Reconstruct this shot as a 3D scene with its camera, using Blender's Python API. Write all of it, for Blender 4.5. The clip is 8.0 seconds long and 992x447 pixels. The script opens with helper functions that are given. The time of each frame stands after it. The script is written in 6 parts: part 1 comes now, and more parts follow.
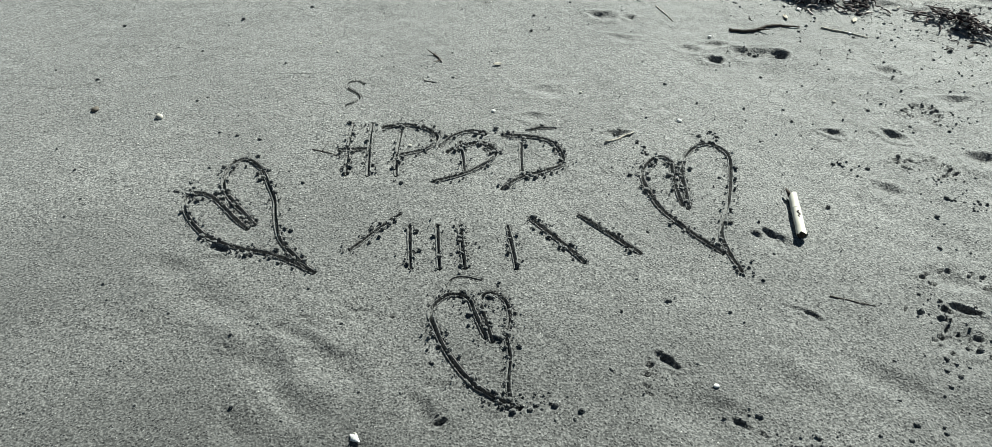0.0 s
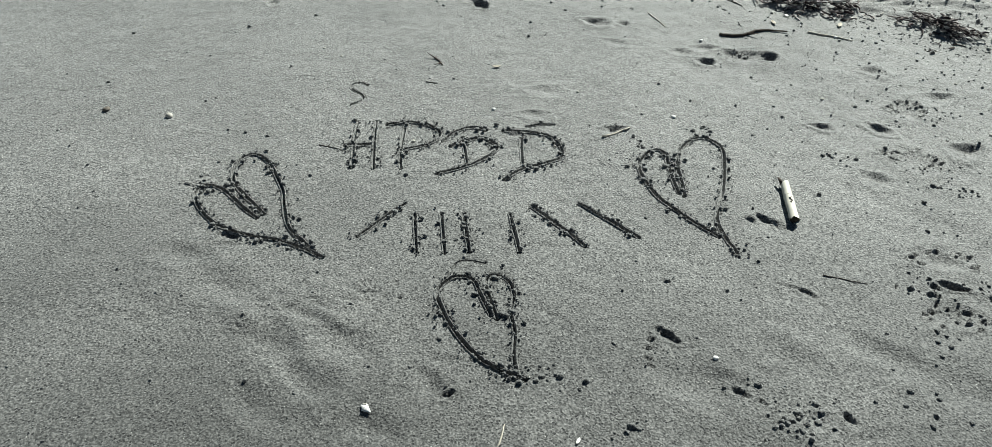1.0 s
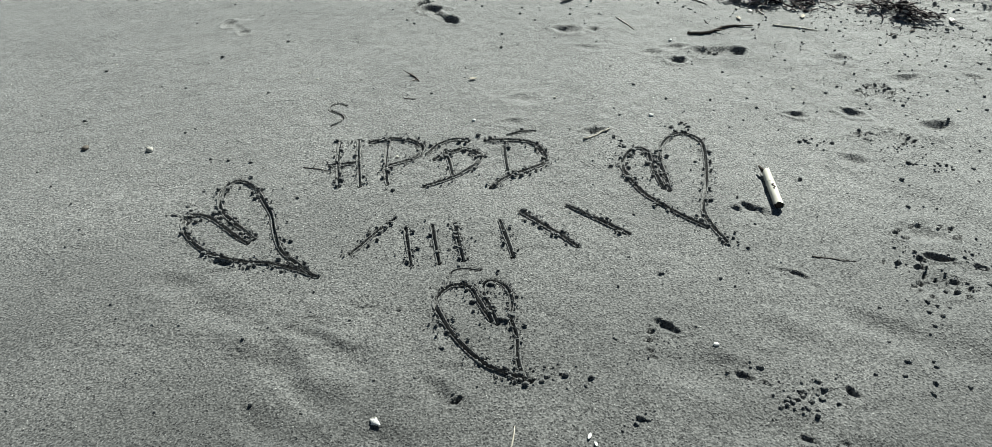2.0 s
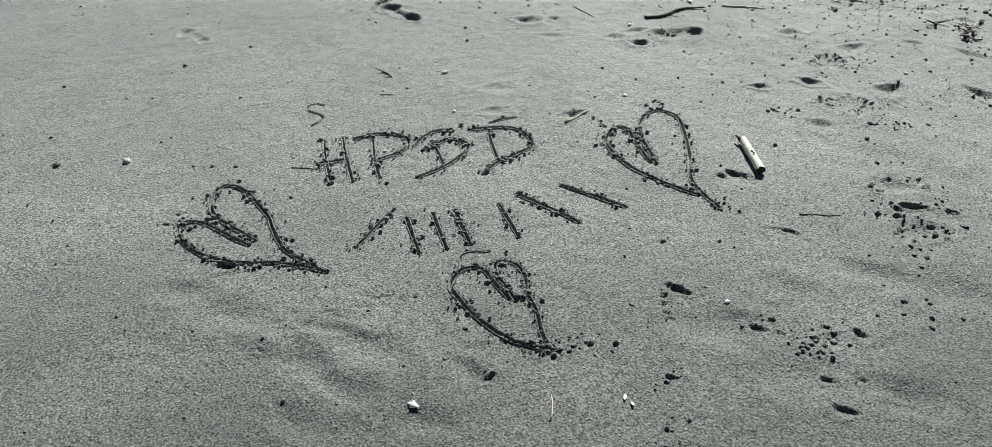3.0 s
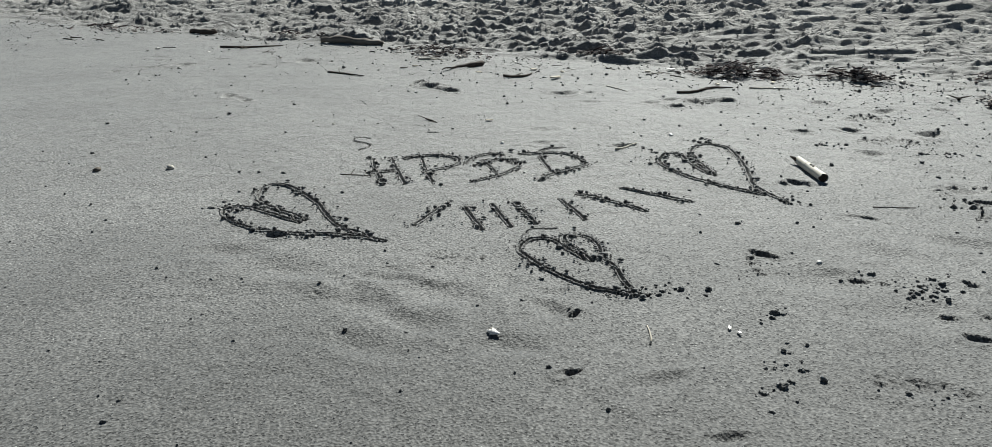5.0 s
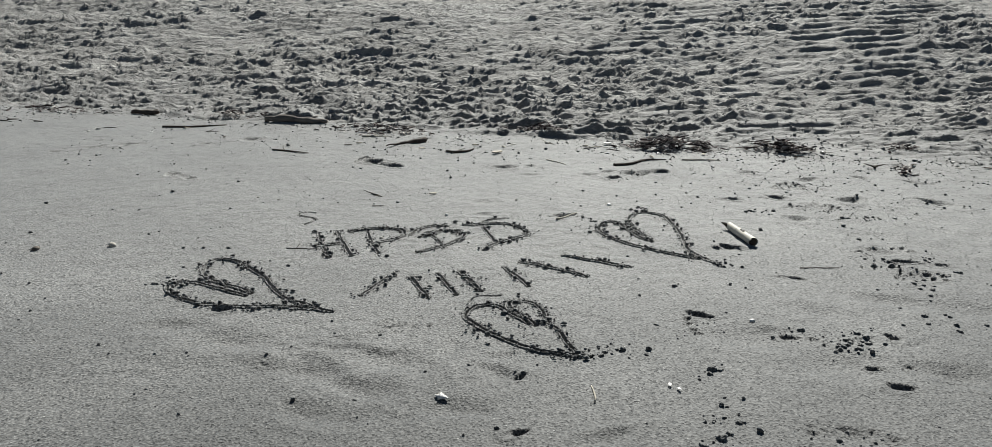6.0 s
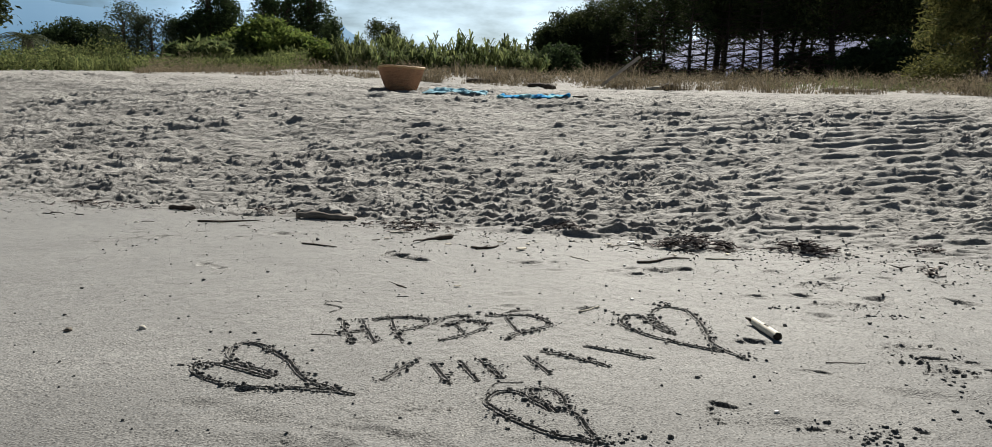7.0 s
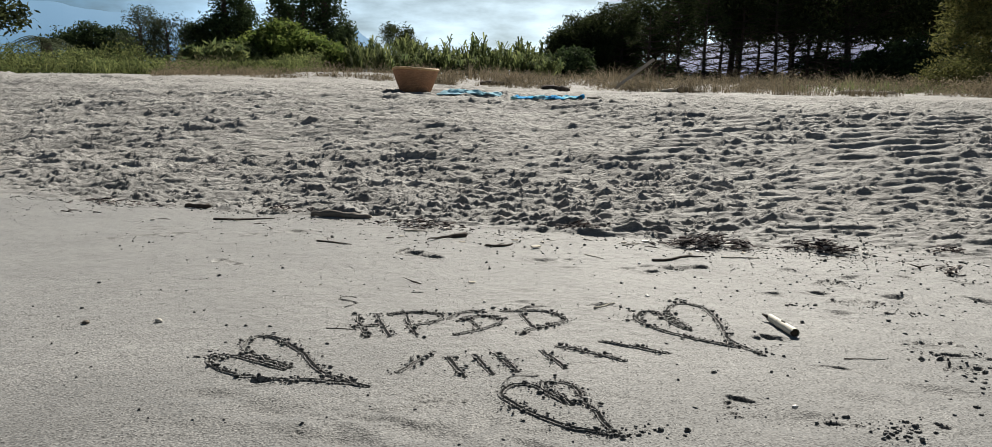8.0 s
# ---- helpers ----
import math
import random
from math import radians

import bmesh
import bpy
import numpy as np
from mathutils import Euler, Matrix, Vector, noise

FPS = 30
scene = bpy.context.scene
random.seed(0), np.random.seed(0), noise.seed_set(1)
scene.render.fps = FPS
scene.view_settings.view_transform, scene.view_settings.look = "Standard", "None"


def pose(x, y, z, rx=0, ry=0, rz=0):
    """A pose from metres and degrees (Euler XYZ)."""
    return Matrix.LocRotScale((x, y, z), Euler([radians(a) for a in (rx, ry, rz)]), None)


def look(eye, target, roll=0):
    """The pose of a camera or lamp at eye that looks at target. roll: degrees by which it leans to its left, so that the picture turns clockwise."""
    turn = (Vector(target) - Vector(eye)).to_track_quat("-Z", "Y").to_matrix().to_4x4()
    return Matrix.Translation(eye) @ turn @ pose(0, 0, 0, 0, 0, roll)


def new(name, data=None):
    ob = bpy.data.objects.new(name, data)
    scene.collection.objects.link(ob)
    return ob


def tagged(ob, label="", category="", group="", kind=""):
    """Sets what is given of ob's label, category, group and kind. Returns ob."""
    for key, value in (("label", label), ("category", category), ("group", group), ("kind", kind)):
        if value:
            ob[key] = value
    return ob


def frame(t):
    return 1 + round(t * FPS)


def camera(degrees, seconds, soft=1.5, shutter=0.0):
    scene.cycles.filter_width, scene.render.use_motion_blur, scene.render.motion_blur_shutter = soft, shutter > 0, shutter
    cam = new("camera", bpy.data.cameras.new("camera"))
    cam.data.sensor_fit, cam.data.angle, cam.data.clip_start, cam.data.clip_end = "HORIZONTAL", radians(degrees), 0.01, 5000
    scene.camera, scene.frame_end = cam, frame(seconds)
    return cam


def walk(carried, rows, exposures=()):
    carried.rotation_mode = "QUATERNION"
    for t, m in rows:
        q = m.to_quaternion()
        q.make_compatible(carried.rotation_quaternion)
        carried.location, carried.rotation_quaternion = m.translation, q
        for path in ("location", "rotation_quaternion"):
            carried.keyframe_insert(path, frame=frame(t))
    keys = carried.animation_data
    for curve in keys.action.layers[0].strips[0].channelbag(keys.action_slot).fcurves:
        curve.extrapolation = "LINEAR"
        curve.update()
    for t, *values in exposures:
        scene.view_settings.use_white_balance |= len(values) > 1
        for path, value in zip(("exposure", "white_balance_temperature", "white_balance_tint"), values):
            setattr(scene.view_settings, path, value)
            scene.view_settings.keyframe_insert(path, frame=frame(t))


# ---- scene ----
cam = camera(64.4, 8.0, soft=0.6)
PATH = [
    (0, (-0.103, -0.978, 1.467), (-0.043, 0.475, 0.094), 2.4),
    (0.5, (-0.126, -1.08, 1.432), (-0.041, 0.46, 0.159), 2.8),
    (1, (-0.132, -1.109, 1.418), (-0.054, 0.399, 0.107), 2.3),
    (1.2, (-0.134, -1.107, 1.423), (-0.068, 0.403, 0.113), 1.3),
    (2.3, (-0.239, -1.153, 1.395), (-0.048, 0.384, 0.129), -1.1),
    (2.5, (-0.3, -1.157, 1.397), (-0.069, 0.368, 0.123), -1.2),
    (3, (-0.395, -1.176, 1.368), (-0.065, 0.344, 0.111), -0.6),
    (3.5, (-0.495, -1.221, 1.26), (-0.1, 0.417, 0.184), -0.0),
    (4, (-0.622, -1.295, 1.13), (-0.204, 0.394, 0.144), -1.6),
    (4.2, (-0.646, -1.339, 1.078), (-0.201, 0.414, 0.224), -0.3),
    (5.3, (-0.647, -1.374, 0.726), (-0.216, 0.438, -0.002), 0.5),
    (5.5, (-0.64, -1.402, 0.727), (-0.153, 0.421, 0.064), -0.9),
    (6, (-0.661, -1.413, 0.771), (-0.083, 0.407, 0.177), 0.8),
    (6.5, (-0.65, -1.45, 0.771), (-0.095, 0.434, 0.392), 0.6),
    (7, (-0.666, -1.463, 0.728), (-0.138, 0.438, 0.398), 1.2),
    (7.5, (-0.676, -1.454, 0.708), (-0.14, 0.441, 0.359), 1.3),
    (8, (-0.671, -1.461, 0.699), (-0.175, 0.45, 0.378), 1.2),
]
walk(cam, [(t, look(eye, target, roll)) for t, eye, target, roll in PATH],
     exposures=[(0, 0.89, 6050, -2), (1, 0.77, 6050, -1), (3.5, 0.70, 6050, 0), (4.2, 0.62, 6080, 2), (5.5, 0.52, 6100, 5), (6, 0.5, 6180, 6), (6.5, 0.55, 6560, 7), (8, 0.65, 6620, 8)])

# ---- sky, sun ----
SUN_TURN, SUN_HEIGHT = 30.0, 39.0   # degrees: right of +y, above the horizon
world = bpy.data.worlds.new("sky")
scene.world = world
world.use_nodes = True
wn, wl = world.node_tree.nodes, world.node_tree.links
wn.clear()
w_out = wn.new("ShaderNodeOutputWorld")
w_bg = wn.new("ShaderNodeBackground")
w_sky = wn.new("ShaderNodeTexSky")
w_sky.sky_type, w_sky.sun_disc = "NISHITA", False
w_sky.sun_elevation, w_sky.sun_rotation = radians(SUN_HEIGHT), radians(SUN_TURN)
w_sky.dust_density, w_sky.air_density, w_sky.ozone_density = 0.4, 1.0, 2.0
w_co = wn.new("ShaderNodeTexCoord")
w_map = wn.new("ShaderNodeMapping")
w_map.inputs["Scale"].default_value = (1.6, 1.6, 5.0)
w_no = wn.new("ShaderNodeTexNoise")
w_no.inputs["Scale"].default_value, w_no.inputs["Detail"].default_value = 2.2, 7.0
w_no.inputs["Roughness"].default_value = 0.55
w_ramp = wn.new("ShaderNodeValToRGB")
w_ramp.color_ramp.elements[0].position, w_ramp.color_ramp.elements[1].position = 0.36, 0.62
w_mix = wn.new("ShaderNodeMixRGB")
w_dot = wn.new("ShaderNodeVectorMath")      # clouds shine towards the sun
w_dot.operation = "DOT_PRODUCT"
w_dot.inputs[1].default_value = (math.sin(radians(SUN_TURN)), math.cos(radians(SUN_TURN)), 0.25)
w_glow = wn.new("ShaderNodeValToRGB")
w_glow.color_ramp.elements[0].position, w_glow.color_ramp.elements[0].color = 0.0, (0.10, 0.14, 0.18, 1)
w_glow.color_ramp.elements[1].position, w_glow.color_ramp.elements[1].color = 1.0, (1.0, 1.0, 1.0, 1)
w_e = w_glow.color_ramp.elements.new(0.75)
w_e.color = (0.26, 0.42, 0.58, 1)
w_gain = wn.new("ShaderNodeMixRGB")
w_gain.blend_type = "MULTIPLY"
w_gain.inputs["Fac"].default_value = 1.0
w_gain.inputs["Color2"].default_value = (44.0, 54.0, 61.5, 1)
w_blue = wn.new("ShaderNodeMixRGB")
w_blue.blend_type = "MULTIPLY"
w_blue.inputs["Fac"].default_value = 1.0
w_blue.inputs["Color2"].default_value = (0.75, 0.78, 0.78, 1)
wl.new(w_co.outputs["Generated"], w_dot.inputs[0])
wl.new(w_dot.outputs["Value"], w_glow.inputs["Fac"])
wl.new(w_glow.outputs["Color"], w_gain.inputs["Color1"])
wl.new(w_gain.outputs["Color"], w_mix.inputs["Color2"])
wl.new(w_co.outputs["Generated"], w_map.inputs["Vector"])
wl.new(w_map.outputs["Vector"], w_no.inputs["Vector"])
wl.new(w_no.outputs["Fac"], w_ramp.inputs["Fac"])
w_sep = wn.new("ShaderNodeSeparateXYZ")
wl.new(w_co.outputs["Generated"], w_sep.inputs["Vector"])
w_low = wn.new("ShaderNodeMapRange")
w_low.inputs["From Min"].default_value, w_low.inputs["From Max"].default_value = 0.08, 0.32
w_low.inputs["To Min"].default_value, w_low.inputs["To Max"].default_value = 1.0, 0.05
wl.new(w_sep.outputs["Z"], w_low.inputs["Value"])
w_mul = wn.new("ShaderNodeMath")
w_mul.operation = "MULTIPLY"
wl.new(w_ramp.outputs["Color"], w_mul.inputs[0])
wl.new(w_low.outputs["Result"], w_mul.inputs[1])
wl.new(w_mul.outputs["Value"], w_mix.inputs["Fac"])
wl.new(w_sky.outputs["Color"], w_blue.inputs["Color1"])
wl.new(w_blue.outputs["Color"], w_mix.inputs["Color1"])
wl.new(w_mix.outputs["Color"], w_bg.inputs["Color"])
w_bg.inputs["Strength"].default_value = 0.0172
wl.new(w_bg.outputs["Background"], w_out.inputs["Surface"])

sun = new("sun", bpy.data.lights.new("sun", "SUN"))
sun.data.energy, sun.data.angle, sun.data.color = 5.0, radians(0.5), (1.0, 0.95, 0.87)
SUN_DIR = Vector((math.sin(radians(SUN_TURN)) * math.cos(radians(SUN_HEIGHT)),
                  math.cos(radians(SUN_TURN)) * math.cos(radians(SUN_HEIGHT)), math.sin(radians(SUN_HEIGHT))))
sun.matrix_world = look(SUN_DIR * 50, (0, 0, 0))


# ---- materials ----
class Nodes:
    """A node material under construction."""

    def __init__(self, name, rough=0.9):
        self.mat = bpy.data.materials.new(name)
        self.mat.use_nodes = True
        self.tree = self.mat.node_tree
        self.bsdf = self.tree.nodes["Principled BSDF"]
        self.bsdf.inputs["Roughness"].default_value = rough
        self.bsdf.inputs["Specular IOR Level"].default_value = 0.3
        self.geo = self.tree.nodes.new("ShaderNodeNewGeometry")
        self.info = self.tree.nodes.new("ShaderNodeObjectInfo")

    def put(self, a, b):
        self.tree.links.new(a, b)

    def coords(self, obj=False):
        if obj:
            return self.tree.nodes.new("ShaderNodeTexCoord").outputs["Object"]
        return self.geo.outputs["Position"]

    def stretched(self, vec, scale):
        m = self.tree.nodes.new("ShaderNodeMapping")
        m.inputs["Scale"].default_value = scale
        self.put(vec, m.inputs["Vector"])
        return m.outputs["Vector"]

    def noise(self, scale, detail=3.0, rough=0.55, vec=None):
        n = self.tree.nodes.new("ShaderNodeTexNoise")
        n.inputs["Scale"].default_value, n.inputs["Detail"].default_value = scale, detail
        n.inputs["Roughness"].default_value = rough
        self.put(vec or self.coords(), n.inputs["Vector"])
        return n.outputs["Fac"]

    def cells(self, scale, vec=None, what="Distance"):
        n = self.tree.nodes.new("ShaderNodeTexVoronoi")
        n.inputs["Scale"].default_value = scale
        self.put(vec or self.coords(), n.inputs["Vector"])
        return n.outputs[what]

    def ramp(self, fac, *stops):
        r = self.tree.nodes.new("ShaderNodeValToRGB")
        e = r.color_ramp.elements
        while len(e) < len(stops):
            e.new(0.5)
        for el, (p, c) in zip(e, stops):
            el.position = p
            el.color = (*c, 1) if isinstance(c, tuple) else (c, c, c, 1)
        self.put(fac, r.inputs["Fac"])
        return r.outputs["Color"]

    def mix(self, a, b, fac, mode="MIX"):
        m = self.tree.nodes.new("ShaderNodeMixRGB")
        m.blend_type = mode
        for sock, v in ((m.inputs["Color1"], a), (m.inputs["Color2"], b), (m.inputs["Fac"], fac)):
            if isinstance(v, tuple):
                sock.default_value = (*v, 1)
            elif isinstance(v, (int, float)):
                sock.default_value = v
            else:
                self.put(v, sock)
        return m.outputs["Color"]

    def maths(self, op, a, b=0.0):
        m = self.tree.nodes.new("ShaderNodeMath")
        m.operation = op
        for sock, v in zip(m.inputs, (a, b)):
            if isinstance(v, (int, float)):
                sock.default_value = v
            else:
                self.put(v, sock)
        return m.outputs[0]

    def bump(self, height, strength, distance, after=None):
        b = self.tree.nodes.new("ShaderNodeBump")
        b.inputs["Strength"].default_value, b.inputs["Distance"].default_value = strength, distance
        self.put(height, b.inputs["Height"])
        if after is not None:
            self.put(after, b.inputs["Normal"])
        return b.outputs["Normal"]

    def done(self, color=None, normal=None, rough=None):
        if isinstance(color, tuple):
            self.bsdf.inputs["Base Color"].default_value = (*color, 1)
        elif color is not None:
            self.put(color, self.bsdf.inputs["Base Color"])
        if normal is not None:
            self.put(normal, self.bsdf.inputs["Normal"])
        if rough is not None:
            self.put(rough, self.bsdf.inputs["Roughness"])
        return self.mat


def sand_material(name, gain=0.54, dry_by_place=True):
    """Grey beach sand: dark and pale grains, damp patches, fine pitted relief; paler where it has dried up the bank."""
    k = Nodes(name, 0.68)
    k.bsdf.inputs["Specular IOR Level"].default_value = 0.4
    k.bsdf.inputs["Sheen Weight"].default_value = 0.5
    k.bsdf.inputs["Sheen Roughness"].default_value = 0.5
    grain = k.noise(190.0, 1.2, 0.6)
    tone = k.ramp(grain, (0.37, tuple(gain * c for c in (0.14, 0.138, 0.132))), (0.47, tuple(gain * c for c in (0.265, 0.259, 0.248))),
                  (0.55, tuple(gain * c for c in (0.36, 0.352, 0.337))), (0.67, tuple(gain * c for c in (0.58, 0.566, 0.543))))
    patches = k.ramp(k.noise(2.3, 5.0, 0.6), (0.35, 0.84), (0.65, 1.08))
    tone = k.mix(tone, patches, 1.0, "MULTIPLY")
    flecks = k.ramp(k.cells(116.0, what="Distance"), (0.27, 1.0), (0.35, 0.0))
    pick = k.ramp(k.noise(95.0, 2.0), (0.42, 0.0), (0.48, 1.0))
    tone = k.mix(tone, (0.022, 0.021, 0.02), k.mix(flecks, pick, 1.0, "MULTIPLY"))
    pale = k.ramp(k.cells(95.0, k.stretched(k.coords(), (1.0, 1.13, 0.9)), "Distance"), (0.10, 1.0), (0.16, 0.0))
    pick2 = k.ramp(k.noise(70.0, 2.0), (0.55, 0.0), (0.60, 1.0))
    tone = k.mix(tone, (0.75, 0.74, 0.70), k.mix(pale, pick2, 1.0, "MULTIPLY"))
    if dry_by_place:
        dot = k.tree.nodes.new("ShaderNodeVectorMath")
        dot.operation = "DOT_PRODUCT"
        k.put(k.coords(), dot.inputs[0])
        dot.inputs[1].default_value = (0.514, 0.857, 0.0)
        shore = k.tree.nodes.new("ShaderNodeVectorMath")
        shore.operation = "DOT_PRODUCT"
        k.put(k.coords(), shore.inputs[0])
        shore.inputs[1].default_value = (0.08, 1.0, 0.0)
        away = k.maths("ADD", dot.outputs["Value"], k.maths("MULTIPLY", k.noise(1.5, 4.0), 1.2))
        dry = k.ramp(k.maths("MULTIPLY", away, 0.1), (0.255, 0.0), (0.42, 1.0))
        damp = k.ramp(k.maths("ADD", k.maths("MULTIPLY", shore.outputs["Value"], 0.5), k.maths("MULTIPLY", k.noise(2.1, 4.0), 0.45)), (0.10, 0.53), (0.60, 1.0))
        tone = k.mix(tone, damp, 1.0, "MULTIPLY")
        tone = k.mix(tone, tuple(gain * c for c in (0.30, 0.296, 0.285)), k.maths("MULTIPLY", dry, 0.6))
        tone = k.mix(tone, k.mix(tone, (2.0, 1.98, 1.98), 1.0, "MULTIPLY"), dry)
    pits = k.mix(flecks, pick, 1.0, "MULTIPLY")
    n0 = k.bump(k.maths("SUBTRACT", 1.0, pits), 1.0, 0.0018)
    n1 = k.bump(k.noise(190.0, 1.0, 0.5), 1.0, 0.0026, n0)
    n2 = k.bump(k.noise(70.0, 3.0, 0.6), 0.12, 0.008, n1)
    n3 = k.bump(k.ramp(k.cells(85.0, what="Distance"), (0.0, 0.0), (0.35, 1.0)), 0.2, 0.004, n2)
    if dry_by_place:     # dry sand has lost the damp sand's fine pitted crust and its gloss
        left = k.maths("SUBTRACT", 1.0, k.maths("MULTIPLY", dry, 0.85))
        for n, most in ((n0, 1.0), (n1, 1.0), (n2, 0.12), (n3, 0.2)):
            k.put(k.maths("MULTIPLY", left, most), n.node.inputs["Strength"])
        wet = k.maths("SUBTRACT", 1.0, dry)
        k.put(k.maths("MULTIPLY", wet, 0.4), k.bsdf.inputs["Sheen Weight"])
        k.put(k.maths("ADD", k.maths("MULTIPLY", wet, 0.14), 0.14), k.bsdf.inputs["Specular IOR Level"])
        k.put(k.maths("ADD", k.maths("MULTIPLY", dry, 0.12), 0.70), k.bsdf.inputs["Roughness"])
    if dry_by_place:
        turned = k.tree.nodes.new("ShaderNodeMapping")
        turned.vector_type = "TEXTURE"
        turned.inputs["Rotation"].default_value = (0, 0, radians(-15))
        turned.inputs["Scale"].default_value = (2.1, 1.0, 1.0)
        k.put(k.coords(), turned.inputs["Vector"])
        turned = turned.outputs["Vector"]
        fold = k.maths("ABSOLUTE", k.maths("SUBTRACT", k.noise(17.0, 5.0, 0.66, turned), 0.5))
        n3 = k.bump(k.mix((0.0, 0.0, 0.0), fold, dry), 1.0, -0.020, n3)
        n3 = k.bump(k.mix((0.5, 0.5, 0.5), k.noise(42.0, 4.0, 0.7, turned), dry), 1.0, 0.009, n3)
        turned_up = k.ramp(k.noise(3.4, 6.0, 0.7, turned), (0.40, 0.80), (0.60, 1.15))
        tone = k.mix(tone, k.mix(tone, turned_up, 1.0, "MULTIPLY"), dry)
    return k.done(tone, n3)


SAND = sand_material("grey_sand")
SAND_DAMP = sand_material("damp_sand", 0.28, False)


def plain_material(name, color, rough=0.8, spread=0.25, scale=30.0, bump=0.3, dist=0.003, stretch=None, obj=True):
    k = Nodes(name, rough)
    vec = k.coords(obj)
    if stretch:
        vec = k.stretched(vec, stretch)
    lo, hi = tuple(c * (1 - spread) for c in color), tuple(min(1, c * (1 + spread)) for c in color)
    tone = k.ramp(k.noise(scale, 5.0, 0.6, vec), (0.3, lo), (0.7, hi))
    tone = k.mix(tone, k.ramp(k.noise(scale * 0.17, 3.0, 0.5, vec), (0.3, 0.8), (0.7, 1.1)), 1.0, "MULTIPLY")
    return k.done(tone, k.bump(k.noise(scale * 2.5, 3.0, 0.6, vec), bump, dist))


def foliage(name, low, high, through_amount=0.25):
    """Leaves: every leaf its own tone, a little light passes through."""
    k = Nodes(name, 0.85)
    k.bsdf.inputs["Specular IOR Level"].default_value = 0.08
    tone = k.ramp(k.geo.outputs["Random Per Island"], (0.0, low), (1.0, high))
    tone = k.mix(tone, k.ramp(k.noise(0.9, 3.0), (0.3, 0.65), (0.7, 1.25)), 1.0, "MULTIPLY")
    k.done(tone)
    thin = k.tree.nodes.new("ShaderNodeBsdfTranslucent")
    k.put(tone, thin.inputs["Color"])
    both = k.tree.nodes.new("ShaderNodeMixShader")
    both.inputs["Fac"].default_value = through_amount
    k.put(k.bsdf.outputs["BSDF"], both.inputs[1])
    k.put(thin.outputs["BSDF"], both.inputs[2])
    k.put(both.outputs["Shader"], k.tree.nodes["Material Output"].inputs["Surface"])
    return k.mat


BLEACHED = plain_material("bleached_cane", (0.74, 0.70, 0.60), 0.6, 0.18, 18.0, 0.25, 0.002, (1, 1, 0.15))
# near-black colour that stands for the shade inside the cane
CANE_SHADE = plain_material("cane_mouth_shade", (0.05, 0.04, 0.03), 0.9)
TWIG = plain_material("dark_twig", (0.07, 0.055, 0.045), 0.85, 0.4, 60.0)
TWIG_PALE = plain_material("pale_twig", (0.55, 0.50, 0.42), 0.8, 0.25, 60.0)
WRACK = Nodes("dry_wrack", 0.7)
WRACK = WRACK.done(WRACK.ramp(WRACK.geo.outputs["Random Per Island"], (0.0, (0.02, 0.015, 0.017)), (0.40, (0.07, 0.05, 0.05)),
                              (0.68, (0.20, 0.155, 0.145)), (0.86, (0.55, 0.5, 0.46))))
STONE = plain_material("pale_stone", (0.50, 0.47, 0.42), 0.8, 0.25, 90.0)
STONE_DARK = plain_material("dark_stone", (0.14, 0.12, 0.10), 0.8, 0.3, 90.0)
SHELL = plain_material("shell_white", (0.78, 0.76, 0.74), 0.35, 0.12, 120.0, 0.2, 0.001)
WICKER = plain_material("wicker", (0.36, 0.19, 0.105), 0.7, 0.3, 70.0, 0.4, 0.004)
WICKER_RIM = plain_material("wicker_rim", (0.55, 0.36, 0.18), 0.65, 0.25, 70.0, 0.4, 0.004)
TOWEL = Nodes("blue_towel", 0.95)
_co = TOWEL.tree.nodes.new("ShaderNodeTexCoord")
_w = TOWEL.tree.nodes.new("ShaderNodeTexWave")
_w.inputs["Scale"].default_value = 1.1
TOWEL.put(_co.outputs["Object"], _w.inputs["Vector"])
TOWEL = TOWEL.done(TOWEL.ramp(_w.outputs["Fac"], (0.25, (0.02, 0.28, 0.62)), (0.5, (0.03, 0.42, 0.75)), (0.85, (0.30, 0.62, 0.72))),
                   TOWEL.bump(TOWEL.noise(260.0, 2.0), 0.5, 0.003))
BARK = plain_material("pine_bark", (0.09, 0.065, 0.05), 0.9, 0.35, 6.0, 0.7, 0.02, (1, 1, 0.25))
GREY_WOOD = plain_material("weathered_plank", (0.42, 0.38, 0.33), 0.85, 0.3, 8.0, 0.5, 0.004, (1, 1, 0.1))
LOG_WOOD = plain_material("waterlogged_wood", (0.17, 0.15, 0.13), 0.85, 0.4, 14.0, 0.6, 0.005, (0.2, 1, 1))
PINE = foliage("pine_needles", (0.028, 0.040, 0.018), (0.10, 0.12, 0.05), 0.25)
PINE_LIGHT = foliage("young_pine_needles", (0.07, 0.085, 0.03), (0.19, 0.18, 0.065), 0.35)
BROADLEAF = foliage("tree_leaves", (0.035, 0.055, 0.027), (0.08, 0.115, 0.048), 0.25)
FEATHERY = foliage("tamarisk_leaves", (0.05, 0.065, 0.04), (0.10, 0.12, 0.07), 0.25)
SHRUB = foliage("shrub_leaves", (0.06, 0.10, 0.025), (0.19, 0.235, 0.065), 0.5)
REED = foliage("reed_leaves", (0.06, 0.09, 0.04), (0.22, 0.25, 0.10), 0.5)
DRY_GRASS = foliage("dry_grass", (0.08, 0.068, 0.045), (0.31, 0.255, 0.175), 0.3)
GREEN_GRASS = foliage("green_weeds", (0.05, 0.075, 0.028), (0.20, 0.22, 0.085), 0.5)
PALM = foliage("palm_leaves", (0.05, 0.07, 0.035), (0.12, 0.14, 0.07), 0.2)
# aerial haze over the far ridges, painted as a bluish emission
MOUNT_GLOW = Nodes("far_mountain_haze_glow", 1.0)
